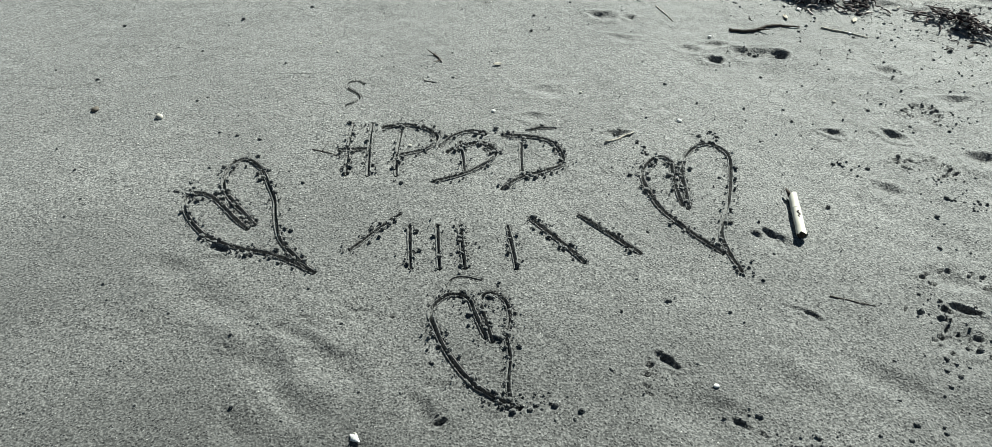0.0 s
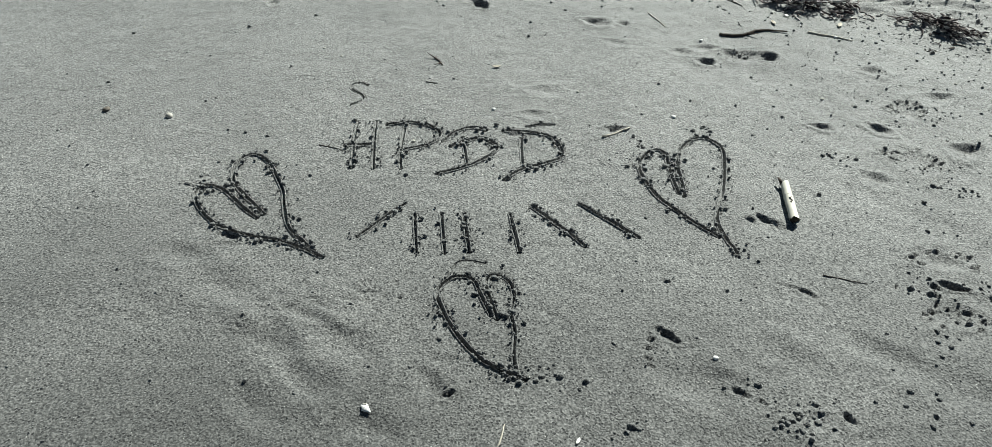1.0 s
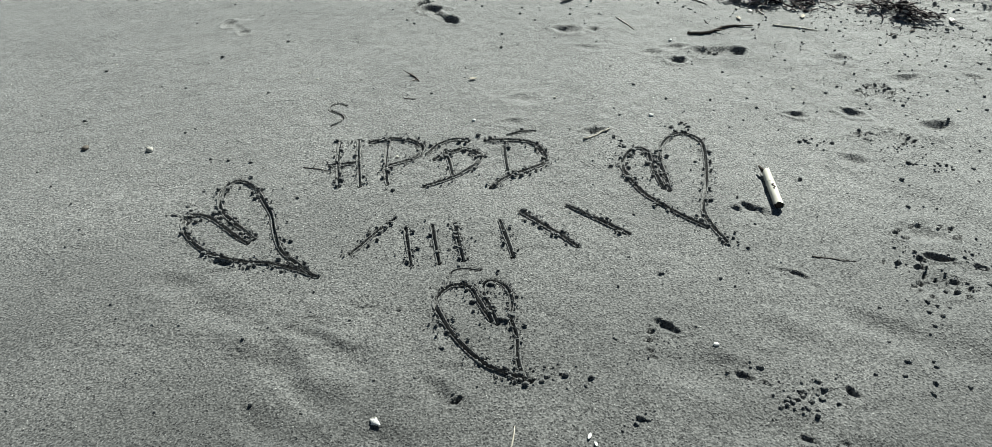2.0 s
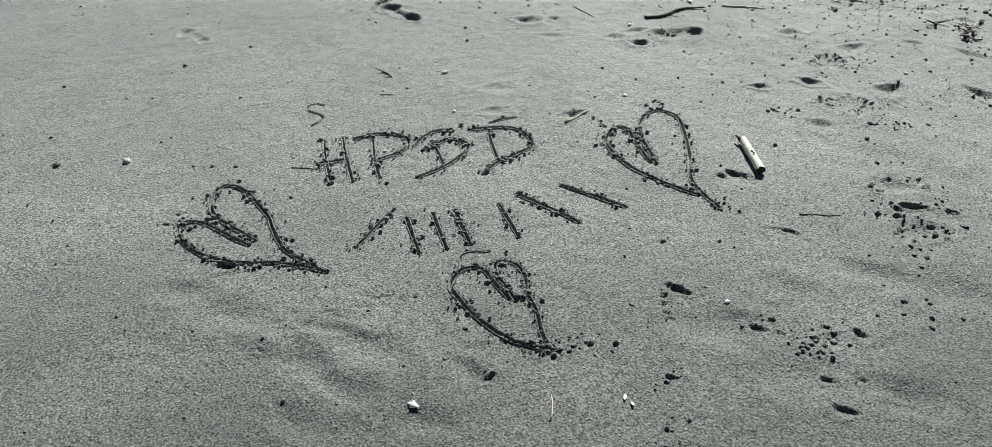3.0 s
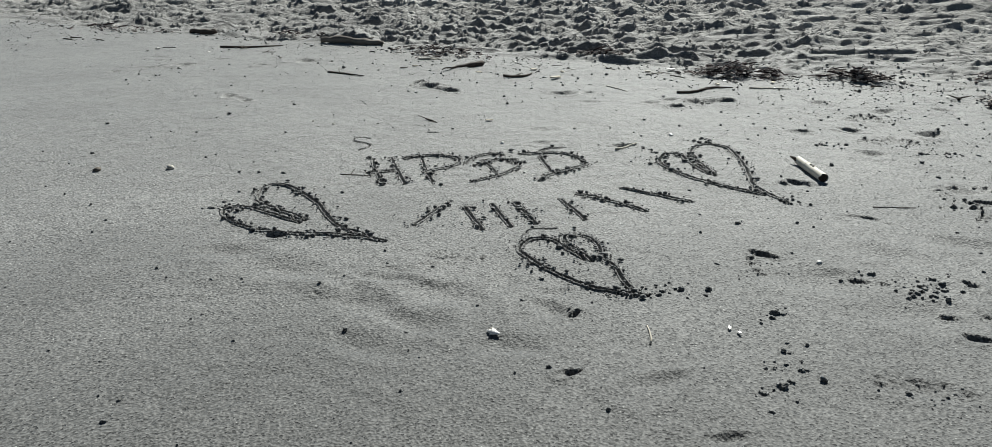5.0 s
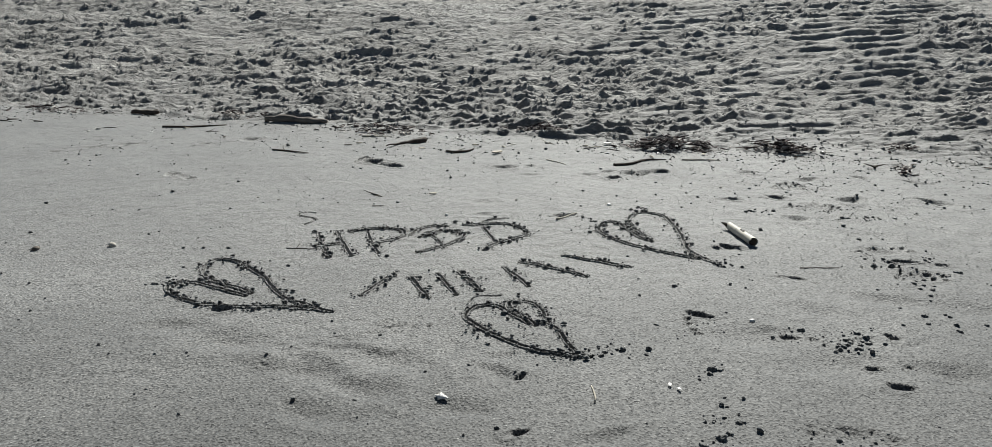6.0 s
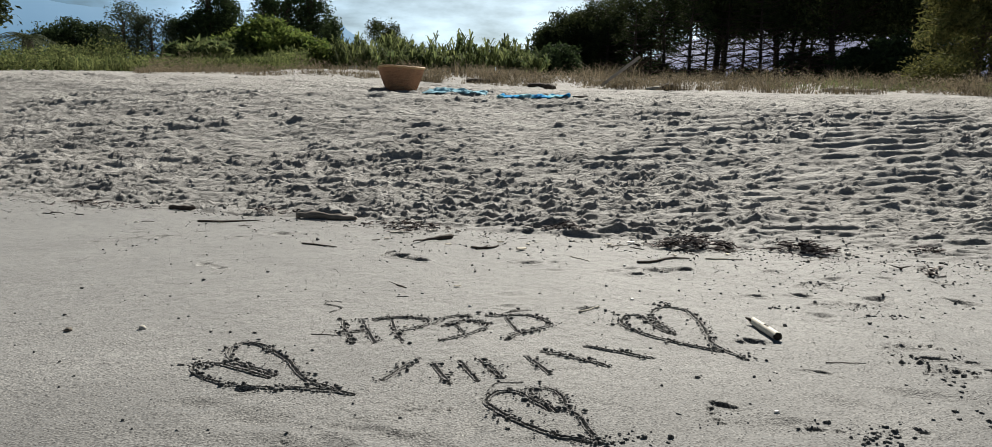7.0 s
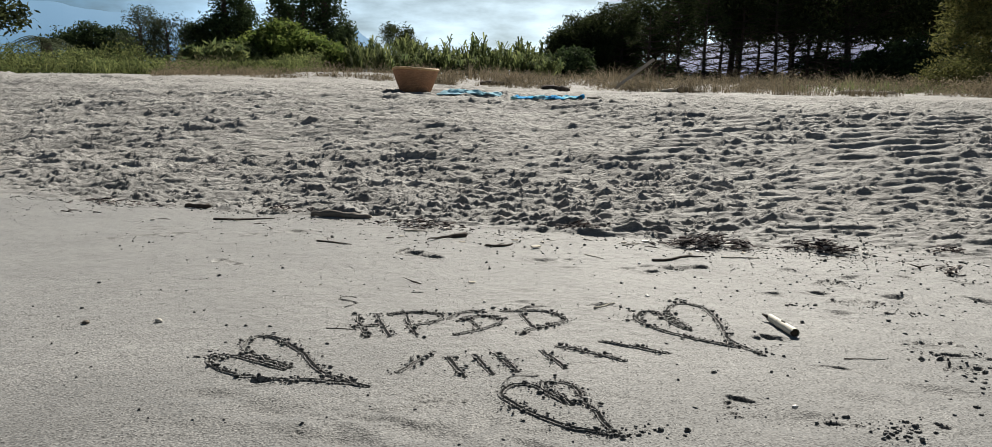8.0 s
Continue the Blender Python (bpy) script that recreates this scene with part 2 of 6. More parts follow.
MOUNT_GLOW.bsdf.inputs["Emission Color"].default_value = (0.09, 0.20, 0.33, 1)
MOUNT_GLOW.bsdf.inputs["Emission Strength"].default_value = 0.8
# hillside whose lavender haze is painted in as a weak glow
HAZE_GLOW = Nodes("far_hillside_haze_glow", 1.0)
HAZE_GLOW.bsdf.inputs["Emission Color"].default_value = (0.15, 0.16, 0.25, 1)
HAZE_GLOW.bsdf.inputs["Emission Strength"].default_value = 0.8
HAZE_GLOW = HAZE_GLOW.done((0.08, 0.085, 0.10))
MOUNT_GLOW = MOUNT_GLOW.done(MOUNT_GLOW.ramp(MOUNT_GLOW.noise(0.004, 6.0), (0.3, (0.03, 0.05, 0.07)), (0.7, (0.05, 0.075, 0.095))))


# ---- numbers: smooth random fields ----
def lattice(i, j, seed):
    n = (i.astype(np.int64) * 374761393 + j.astype(np.int64) * 668265263 + seed * 974634777) & 0x7FFFFFFF
    n = ((n ^ (n >> 13)) * 1274126177) & 0x7FFFFFFF
    return ((n ^ (n >> 16)) & 0xFFFF) / 65535.0


def vnoise(x, y, seed=0):
    """Smooth noise, 0 to 1, one cell a unit."""
    i, j = np.floor(x), np.floor(y)
    a, b = x - i, y - j
    a, b = a * a * (3 - 2 * a), b * b * (3 - 2 * b)
    return ((lattice(i, j, seed) * (1 - a) + lattice(i + 1, j, seed) * a) * (1 - b)
            + (lattice(i, j + 1, seed) * (1 - a) + lattice(i + 1, j + 1, seed) * a) * b)


def fbm(x, y, octaves, seed=0, gain=0.5):
    total, amp, norm = 0.0, 1.0, 0.0
    for o in range(octaves):
        total, norm = total + amp * (vnoise(x * 2**o + 17.3 * o, y * 2**o - 9.1 * o, seed + o) - 0.5), norm + amp
        amp *= gain
    return total / norm


def ridged(x, y, octaves, seed=0):
    total, amp, norm = 0.0, 1.0, 0.0
    for o in range(octaves):
        total = total + amp * (1 - np.abs(2 * vnoise(x * 2**o + 5.7 * o, y * 2**o + 3.3 * o, seed + o) - 1))
        norm, amp = norm + amp, amp * 0.55
    return total / norm - 0.6


def step(a, b, x):
    s = np.clip((x - a) / (b - a), 0, 1)
    return s * s * (3 - 2 * s)


# ---- the lie of the land ----
UP = (0.514, 0.857)     # the way up the bank
FOOT = 2.36             # how far the bank's foot lies along it


def uphill(x, y):
    return UP[0] * x + UP[1] * y - FOOT


def along(x, y):
    return -UP[1] * x + UP[0] * y


def lie(x, y):
    """The smooth height: level beach, bank, back of the beach."""
    u, v = uphill(x, y), along(x, y)
    z = np.interp(u, [-80, -6, 0, 0.8, 1.6, 2.6, 4.2, 5.2, 7, 10, 20, 30], [-2.0, -0.02, 0, 0.05, 0.12, 0.34, 0.655, 0.70, 0.745, 0.82, 1.15, 1.4])
    z = z + 0.11 * np.exp(-(((x - 0.9) / 2.4) ** 2) - ((y - 17.0) / 1.3) ** 2)      # a low mound behind the crest
    return z + 0.15 * np.clip((v - 2) / 6, 0, 1) * np.clip(u / 4, 0, 1)


DENTS = []      # x, y, heading, half length, half width, depth, rim


def dent(x, y, turn, length, width, depth, rim=0.35):
    DENTS.append((x, y, radians(turn), length / 2, width / 2, depth * (1.2 if rim == 0.35 else 0.95), rim))


FEET = []       # lists of ellipses that join into one print, its depth


def footprint(x, y, turn, length=0.24, depth=0.018, toes=True, side=1):
    """A bare foot's print: heel, arch and ball run together, and toes that have dug in; turn is the way the toes point."""
    c, s = math.cos(radians(turn)), math.sin(radians(turn))

    def at(a, b, l, w, deep, skew=0):
        return (x + (a * c - b * side * s) * length, y + (a * s + b * side * c) * length, radians(turn + skew * side), l * length / 2, w * length / 2, deep)
    body = [at(-0.33, -0.01, 0.34, 0.25, 1.0), at(-0.05, -0.05, 0.5, 0.19, 0.5), at(0.20, 0.0, 0.30, 0.37, 0.8, 14)]
    if toes:
        body += [at(0.45, 0.13, 0.19, 0.13, 1.3), at(0.475, 0.025, 0.13, 0.09, 1.1), at(0.445, -0.06, 0.12, 0.085, 1.0), at(0.40, -0.14, 0.11, 0.08, 0.95), at(0.34, -0.21, 0.10, 0.075, 0.9)]
    FEET.append((body, depth))


# a bare foot's print: toes, ball, heel
for _d in ((0.355, 0.119, -40, 0.075, 0.03, 0.020), (0.307, 0.111, 10, 0.026, 0.018, 0.014), (0.297, 0.085, 10, 0.034, 0.015, 0.014), (0.293, 0.054, 0, 0.026, 0.014, 0.012),
           (0.298, 0.034, -10, 0.022, 0.013, 0.010), (0.332, 0.033, 0, 0.018, 0.012, 0.009), (0.488, -0.044, -35, 0.055, 0.02, 0.015), (0.528, -0.072, -30, 0.034, 0.015, 0.011),
           (0.705, -0.122, 100, 0.05, 0.026, 0.018), (0.566, -0.224, -35, 0.045, 0.02, 0.014), (0.637, -0.242, -10, 0.03, 0.014, 0.010), (0.55, -0.312, -20, 0.065, 0.032, 0.014),
           (0.665, -0.323, -20, 0.09, 0.045, 0.009), (0.62, -0.12, 20, 0.10, 0.06, 0.007)):
    dent(*_d, 0.3)
dent(0.385, 0.05, 140, 0.16, 0.11, 0.006, 0.15)
dent(0.46, -0.02, 150, 0.18, 0.09, 0.006, 0.15)


def trodden(x, y, turn, length, width, bits, deep=1.0):
    """A print in crumbling sand: a shallow hollow whose far edge has broken up."""
    dent(x, y, turn, length, width, 0.014 * deep, 0.1)
    c, n = math.cos(radians(turn)), math.sin(radians(turn))
    for k in range(bits):
        w = 1.5 * math.pi * (k + random.uniform(-0.3, 0.3)) / (bits - 1) - 0.25 * math.pi
        a, b = math.cos(w) * length * 0.46 * random.uniform(0.75, 1.05), math.sin(w) * width * 0.46 * random.uniform(0.2, 1.05)
        dent(x + a * c - b * n, y + a * n + b * c, random.uniform(-40, 40), random.uniform(0.018, 0.045), random.uniform(0.012, 0.022), deep * random.uniform(0.008, 0.014), 0.5)


trodden(1.15, 0.385, -12, 0.20, 0.12, 9)
trodden(1.255, 0.85, -18, 0.19, 0.14, 17)
trodden(1.364, 1.12, -25, 0.12, 0.13, 13)
trodden(-0.375, 0.25, 0, 0.12, 0.10, 8, 0.45)
trodden(0.90, 1.48, 0, 0.22, 0.10, 7)
trodden(-0.66, 2.60, 8, 0.14, 0.07, 6)
trodden(1.08, 0.175, -10, 0.16, 0.12, 7)
for _d in ((1.13, 0.282, -17, 0.085, 0.03, 0.026), (1.078, 0.278, -30, 0.035, 0.022, 0.014), (1.066, 0.245, -60, 0.035, 0.018, 0.012), (1.045, 0.212, 51, 0.075, 0.014, 0.012),
           (0.975, 0.279, 70, 0.035, 0.014, 0.010), (1.22, 0.235, -30, 0.05, 0.025, 0.014), (1.05, 0.10, 20, 0.16, 0.09, 0.008), (1.14, 0.385, -20, 0.16, 0.07, 0.007), (1.12, 0.18, -20, 0.16, 0.08, 0.007)):
    dent(*_d, 0.4)
# by the cane
for _d in ((0.665, 0.548, -10, 0.04, 0.02, 0.010), (0.705, 0.552, -35, 0.055, 0.024, 0.013), (0.735, 0.525, -70, 0.05, 0.02, 0.009), (0.70, 0.52, -15, 0.13, 0.09, 0.011)):
    dent(*_d, 0.25)
# creases and faint marks
for _d in ((0.70, 0.283, -15, 0.085, 0.018, 0.008), (0.742, 0.257, -45, 0.075, 0.022, 0.012), (0.764, 0.213, -75, 0.05, 0.014, 0.007), (-0.515, 0.25, 5, 0.06, 0.014, 0.007),
           (-0.462, 0.213, -33, 0.11, 0.014, 0.007), (-0.668, 0.154, -40, 0.04, 0.012, 0.009), (-0.172, -0.043, 30, 0.045, 0.02, 0.018), (-0.297, 0.25, 30, 0.03, 0.014, 0.010), (-0.2, 0.05, 0, 0.12, 0.06, 0.006)):
    dent(*_d, 0.3)
for _k in range(12):
    dent(-0.35 + random.uniform(-0.05, 0.05), 0.275 + random.uniform(-0.035, 0.035), random.uniform(-20, 40), random.uniform(0.014, 0.04), random.uniform(0.01, 0.016), random.uniform(0.004, 0.008), 0.5)
# other prints
dent(1.45, 0.885, 20, 0.13, 0.085, 0.022)
dent(1.225, 1.01, 150, 0.09, 0.06, 0.018)
dent(1.10, 0.73, 150, 0.11, 0.08, 0.014)
dent(1.02, 1.01, 165, 0.09, 0.04, 0.016)
dent(1.335, 1.38, 165, 0.11, 0.07, 0.018)
dent(0.743, 1.43, 175, 0.075, 0.05, 0.022, 0.5)
footprint(0.90, 1.48, 178, 0.25, 0.010, False)
dent(0.985, 1.465, 175, 0.10, 0.06, 0.016)
dent(0.76, 1.535, 10, 0.12, 0.05, 0.015)
dent(1.50, 1.20, 10, 0.16, 0.07, 0.012)
dent(1.76, 1.19, -10, 0.10, 0.05, 0.014)
dent(0.66, 1.50, 175, 0.10, 0.05, 0.012)
dent(0.125, 1.22, 170, 0.13, 0.07, 0.008)
dent(0.085, 1.075, 175, 0.12, 0.05, 0.008)
dent(0.33, 0.985, 20, 0.12, 0.05, 0.014)
footprint(-0.125, 1.955, 128, 0.26, 0.017, True, -1)
dent(-1.23, 2.62, 15, 0.14, 0.06, 0.022)
dent(-1.38, 2.58, 20, 0.20, 0.05, 0.010)
footprint(-0.95, 1.915, 130, 0.20, 0.009, False)
dent(-0.68, 2.63, 12, 0.16, 0.06, 0.016)
dent(-0.87, 2.55, 10, 0.08, 0.04, 0.018)
dent(0.08, 2.38, 40, 0.22, 0.06, 0.020)
dent(0.37, 1.745, 160, 0.12, 0.06, 0.022)
dent(0.48, 1.73, 165, 0.06, 0.035, 0.014)
dent(0.42, 1.58, 150, 0.12, 0.05, 0.008)
dent(-0.247, -0.245, 10, 0.06, 0.022, 0.014)
dent(-0.112, -0.32, 20, 0.16, 0.08, 0.009)
trodden(0.33, -0.42, -28, 0.17, 0.08, 9, 0.75)
dent(-0.067, -0.48, 10, 0.09, 0.04, 0.010)
for _d in ((1.13, 2.33, -38, 0.36, 0.05, 0.030), (1.27, 2.03, -20, 0.26, 0.06, 0.026), (1.78, 1.75, -35, 0.22, 0.05, 0.024), (-0.05, 2.80, -20, 0.14, 0.07, 0.035), (-0.36, 3.33, -15, 0.24, 0.10, 0.035),
           (-0.9, 3.30, -20, 0.18, 0.05, 0.03), (-1.4, 3.55, -20, 0.30, 0.06, 0.03), (0.25, 2.75, -10, 0.18, 0.06, 0.025), (2.05, 2.05, -20, 0.30, 0.08, 0.03), (1.5, 2.45, -20, 0.34, 0.09, 0.03)):
    dent(*_d, 0.4)
dent(-0.78, 3.36, -20, 0.34, 0.2, -0.032, 0.0)
dent(-1.05, 3.42, -10, 0.2, 0.12, -0.028, 0.0)
dent(1.25, 2.22, -25, 0.5, 0.16, -0.022, 0.0)
dent(-0.765, 0.472, -12, 0.065, 0.03, 0.015, 0.3)
# old prints that the water has washed almost flat
for _d in ((-0.75, 0.30, 150, 0.26, 0.13, 0.011), (-0.58, 0.11, 130, 0.26, 0.13, 0.011), (-0.86, 0.40, 165, 0.20, 0.10, 0.009), (-0.40, 0.10, 140, 0.24, 0.13, 0.010),
           (-0.27, 0.13, 60, 0.20, 0.07, 0.006), (-0.66, 0.19, 145, 0.20, 0.09, -0.009), (-0.49, 0.0, 150, 0.22, 0.09, 0.009), (-0.32, -0.13, 160, 0.20, 0.08, 0.008),
           (-0.60, -0.06, 140, 0.24, 0.10, 0.008), (-0.44, 0.18, 150, 0.16, 0.06, -0.006), (-0.53, 0.20, 160, 0.14, 0.05, 0.006), (-0.21, -0.01, 120, 0.16, 0.08, 0.008),
           (0.40, -0.02, 150, 0.28, 0.15, 0.012), (0.52, -0.20, 160, 0.26, 0.16, 0.010), (0.66, 0.10, 150, 0.2, 0.10, -0.006), (0.86, 0.06, 140, 0.3, 0.12, 0.008),
           (0.70, -0.30, 150, 0.26, 0.13, 0.012), (1.02, -0.05, 150, 0.28, 0.16, 0.010)):
    dent(*_d[:5], _d[5] * 1.3, 0.05)
for _n in range(46):      # trodden sand beside the drawing and up to the bank
    _x, _y = random.uniform(1.74, 3.2), random.uniform(-0.5, 1.9)
    if uphill(_x, _y) < -0.05:
        dent(_x, _y, random.uniform(110, 190), random.uniform(0.06, 0.2), random.uniform(0.04, 0.08), random.uniform(0.008, 0.022))
for _n in range(16):
    _x, _y = random.uniform(-2.2, 1.0), random.uniform(1.9, 3.3)
    if uphill(_x, _y) < -0.08:
        dent(_x, _y, random.uniform(-20, 40), random.uniform(0.05, 0.14), random.uniform(0.03, 0.05), random.uniform(0.005, 0.012))

# the tracks of a tracked beach machine: its middle, as (along the view of the bank, across it)
LANES = [([(2.9, 0.9), (3.33, 1.24), (3.81, 1.8), (4.27, 2.27), (5.05, 2.79), (5.84, 3.26)], 0.23),
         ([(4.4, 0.7), (4.67, 0.95), (4.96, 1.18), (5.32, 1.7), (6.03, 2.07)], 0.25),
         ([(2.5, 1.4), (3.32, 1.96), (3.73, 2.52), (4.53, 2.96), (5.51, 3.73)], 0.25)]


def ledges(p, q, gap, turn, wander, seed, keep=0.45):
    """Small broken steps in loose sand, one behind another: each steep towards the water, of its own length and height, wandering."""
    c, n = math.cos(radians(turn)), math.sin(radians(turn))
    a, b = (p * c + q * n) / gap, (q * c - p * n) / gap
    way = b + wander * fbm(a * 0.46, b * 0.46, 2, seed, 0.45)
    rank, s = np.floor(way), np.mod(way, 1.0)
    last = 0.36 * a + 19.7 * lattice(rank, rank, seed + 1)
    left = vnoise(last, rank * 1.37, seed + 2)
    rise = min(0.45, max(0.16, 0.0095 / gap))
    return step(0.0, rise, s) * (1 - step(rise, 1.0, s)) * step(keep - 0.1, keep + 0.1, left) * (0.35 + 0.9 * left)


def churn(x, y):
    """The trodden, driven-over dry sand of the bank."""
    u, v = uphill(x, y), along(x, y)
    here = step(-0.05, 0.22, u + 0.16 * fbm(x * 2.6, y * 2.6, 4, 31)) * (1 - 0.4 * step(5.0, 8.0, u)) * (1 - step(14, 22, u))
    wx, wy = x + 0.10 * fbm(x * 1.7, y * 1.7, 4, 5, 0.6), y + 0.10 * fbm(x * 1.7 + 9, y * 1.7, 4, 8, 0.6)
    # relief lies across the view of the slope
    p, q = 0.966 * wx - 0.26 * wy, 0.26 * wx + 0.966 * wy
    patch = step(-0.16, 0.16, fbm(p * 0.9, q * 1.1, 3, 52, 0.6))
    grit = step(1.5, 0.2, u) * step(-0.6, 0.5, v + 0.5 * fbm(x * 0.8, y * 0.8, 2, 54))
    rough = np.maximum(0.65 + 0.35 * patch, grit)
    h = 0.030 * ridged(p * 0.8, q * 1.3, 2, 40) + 0.05 * fbm(p * 2.2, q * 3.4, 3, 43, 0.55)
    h = h + (0.45 + 0.55 * patch) * (0.019 * ledges(p, q, 0.17, 6, 1.5, 141, 0.52) + 0.0155 * ledges(p, q, 0.10, -13, 1.5, 151, 0.5))
    h = h + rough * (0.0190 * ledges(p, q, 0.066, 15, 1.4, 161) + 0.0180 * ledges(p, q, 0.046, -8, 1.4, 171)
                     + 0.0155 * ledges(p, q, 0.034, 20, 1.3, 181, 0.42) + 0.0105 * ledges(p, q, 0.025, -18, 1.3, 191, 0.4))
    # what was dragged off up the bank: long low ridges slanting away
    dragged = step(-0.4, 0.6, v + 0.7 * fbm(x * 0.7, y * 0.7, 3, 83)) * (0.3 + 0.7 * patch)
    h = h + dragged * (0.013 * ledges(p * 0.35, q, 0.08, 24, 0.9, 201, 0.5) + 0.011 * ledges(p * 0.35, q, 0.055, 30, 0.9, 211, 0.5))
    h = h - 0.045
    smooth_right = step(-0.3, 0.9, -v) * (1 - step(0.25, 1.2, u))
    h = h * (1 - 0.6 * smooth_right) + smooth_right * 0.03 * ridged(p * 1.3, q * 2.2, 2, 47)
    e, g = 0.966 * x - 0.26 * y, 0.26 * x + 0.966 * y
    g = g + 0.03 * fbm(e * 3.0, g * 1.2, 3, 3)
    for middle, half in LANES:
        gs, es = [m[0] for m in middle], [m[1] for m in middle]
        d = e - np.interp(g, gs, es) + 0.10 * fbm(g * 1.5, e * 0.3, 3, 79)
        inside = step(gs[0] - 0.25, gs[0] + 0.1, g) * step(gs[-1] + 0.3, gs[-1] - 0.1, g)
        lane = step(half + 0.08, half - 0.04, np.abs(d)) * inside
        lane = lane * (0.2 + 0.8 * step(-0.13, 0.03, fbm(x * 2.0, y * 2.0, 3, 77, 0.6)))
        saw = np.mod((g + 0.018 * fbm(e * 9, g * 3, 3, 4)) / 0.155, 1.0)
        cleat = 0.022 * (step(0.0, 0.15, saw) * (1 - step(0.15, 0.95, saw)) - 0.4)
        shoulder = 0.013 * np.exp(-(((np.abs(d) - half - 0.07) / 0.06) ** 2)) * inside
        h = h * (1 - 0.5 * lane) + lane * cleat * (0.65 + 0.7 * vnoise(e * 5, g * 5, 71)) + shoulder
    lip = (0.020 + 0.018 * step(1.0, 1.8, v)) * step(-0.015, 0.03, u + 0.30 * fbm(v * 2.4, u * 0.6, 4, 91, 0.65)) * np.clip(3.4 * vnoise(v * 3.1, u * 0.8 + 2.0, 13) - 1.5, 0, 1.3)
    lip = lip * (1 - step(0.05, 0.6, u)) * (1 - 0.8 * smooth_right)
    # fine lines that a rake or drag has left at the far side
    tooth = np.mod((0.26 * x + 0.966 * y + 0.05 * fbm(x * 1.1, y * 1.1, 3, 21)) / 0.085, 1.0)
    lines = 0.013 * step(0.0, 0.2, tooth) * (1 - step(0.2, 0.95, tooth)) * step(0.8, 1.9, -v) * step(-0.2, 0.1, u) * (0.4 + 0.8 * vnoise(x * 2.1, y * 2.1, 24))
    return here * h + lip + lines * here


def beach(x, y):
    """Height of the sand without the drawing."""
    z = lie(x, y)
    bank = (uphill(x, y) > -0.4) & (uphill(x, y) < 22)
    if bank.any():
        z[bank] += churn(x[bank], y[bank])
    level = 1 - step(-0.2, 0.2, uphill(x, y))
    trod = step(0.75, 1.5, x + 0.25 * y)
    z = z + level * (0.020 * fbm(x * 1.3, y * 1.6, 3, 11) + (0.006 + 0.014 * trod) * fbm(x * 6, y * 6, 3, 15))
    z = z + level * 0.004 * fbm(x * 30, y * 30, 2, 19)
    for body, depth in FEET:
        mx, my = np.mean([e[0] for e in body]), np.mean([e[1] for e in body])
        m = (np.abs(x - mx) < 0.24) & (np.abs(y - my) < 0.24)
        if not m.any():
            continue
        px, py = x[m], y[m]
        wob = 1 + 0.25 * fbm(px * 34, py * 34, 2, 27)
        low, near = np.zeros(len(px)), np.full(len(px), 9.0)
        for ex, ey, turn, a, b, deep in body:
            c, s = math.cos(turn), math.sin(turn)
            r = np.sqrt((((px - ex) * c + (py - ey) * s) / a) ** 2 + ((-(px - ex) * s + (py - ey) * c) / b) ** 2) * wob
            low, near = np.maximum(low, deep * (1 - step(0.6, 1.04, r))), np.minimum(near, r)
        z[m] += depth * (-low + 0.38 * np.exp(-(((near - 1.16) / 0.16) ** 2)) * (0.5 + vnoise(px * 45, py * 45, 29)))
    for cx, cy, turn, a, b, depth, rim in DENTS:
        reach = 2.2 * max(a, b)
        m = (np.abs(x - cx) < reach) & (np.abs(y - cy) < reach)
        if not m.any():
            continue
        dx, dy = x[m] - cx, y[m] - cy
        c, s = math.cos(turn), math.sin(turn)
        wob = 1 + 0.55 * fbm(dx * 1.1 / b + cx * 40, dy * 1.1 / b + cy * 31, 3, 23, 0.6)
        lengthwise = (dx * c + dy * s) / a
        thin = 1 - (0.42 if a > 1.5 * b and rim > 0.12 else 0.0) * np.clip(lengthwise, -1, 1)      # most prints taper to one end
        r = np.sqrt(lengthwise**2 + ((-dx * s + dy * c) / (b * thin)) ** 2) * wob
        toward = np.clip(0.42 + 0.9 * (0.5 * dx + 0.866 * dy) / (0.55 * (a + b)), 0.08, 1.0)
        edge = 0.0 if rim < 0.12 or depth < 0.0088 else (0.15 if rim == 0.35 else 0.5)
        toward = toward if rim > 0.12 else 0.85
        z[m] += -depth * toward * (1 - step(edge, 1.08, r)) + depth * 0.5 * rim * np.exp(-(((r - 1.2) / 0.22) ** 2))
    return z


# ---- the drawing: strokes that a finger has drawn ----
def spline(points, gap=0.004):
    """A smooth line through a few points, in even steps."""
    p = np.array(points, float)
    if len(p) > 2:
        ext = np.vstack([2 * p[0] - p[1], p, 2 * p[-1] - p[-2]])
        t = np.linspace(0, 1, 24)[:-1, None]
        out = [0.5 * (2 * b + (c - a) * t + (2 * a - 5 * b + 4 * c - d) * t**2 + (3 * b - a - 3 * c + d) * t**3)
               for a, b, c, d in zip(ext, ext[1:], ext[2:], ext[3:])]
        p = np.vstack([*out, p[-1:]])
    s = np.r_[0, np.cumsum(np.hypot(*np.diff(p, axis=0).T))]
    k = np.linspace(0, s[-1], max(4, int(s[-1] / gap)))
    return np.stack([np.interp(k, s, p[:, 0]), np.interp(k, s, p[:, 1])], 1)


HEART, LETTER, BAR, MARK = "sand_heart", "sand_letter", "sand_bar", "sand_mark"
DRAWN = []      # one entry a drawn thing: name, label, list of (line, half width, depth)


def drawn(name, label, *strokes):
    DRAWN.append((name, label, [(spline(p), w, d) for p, w, d in strokes]))


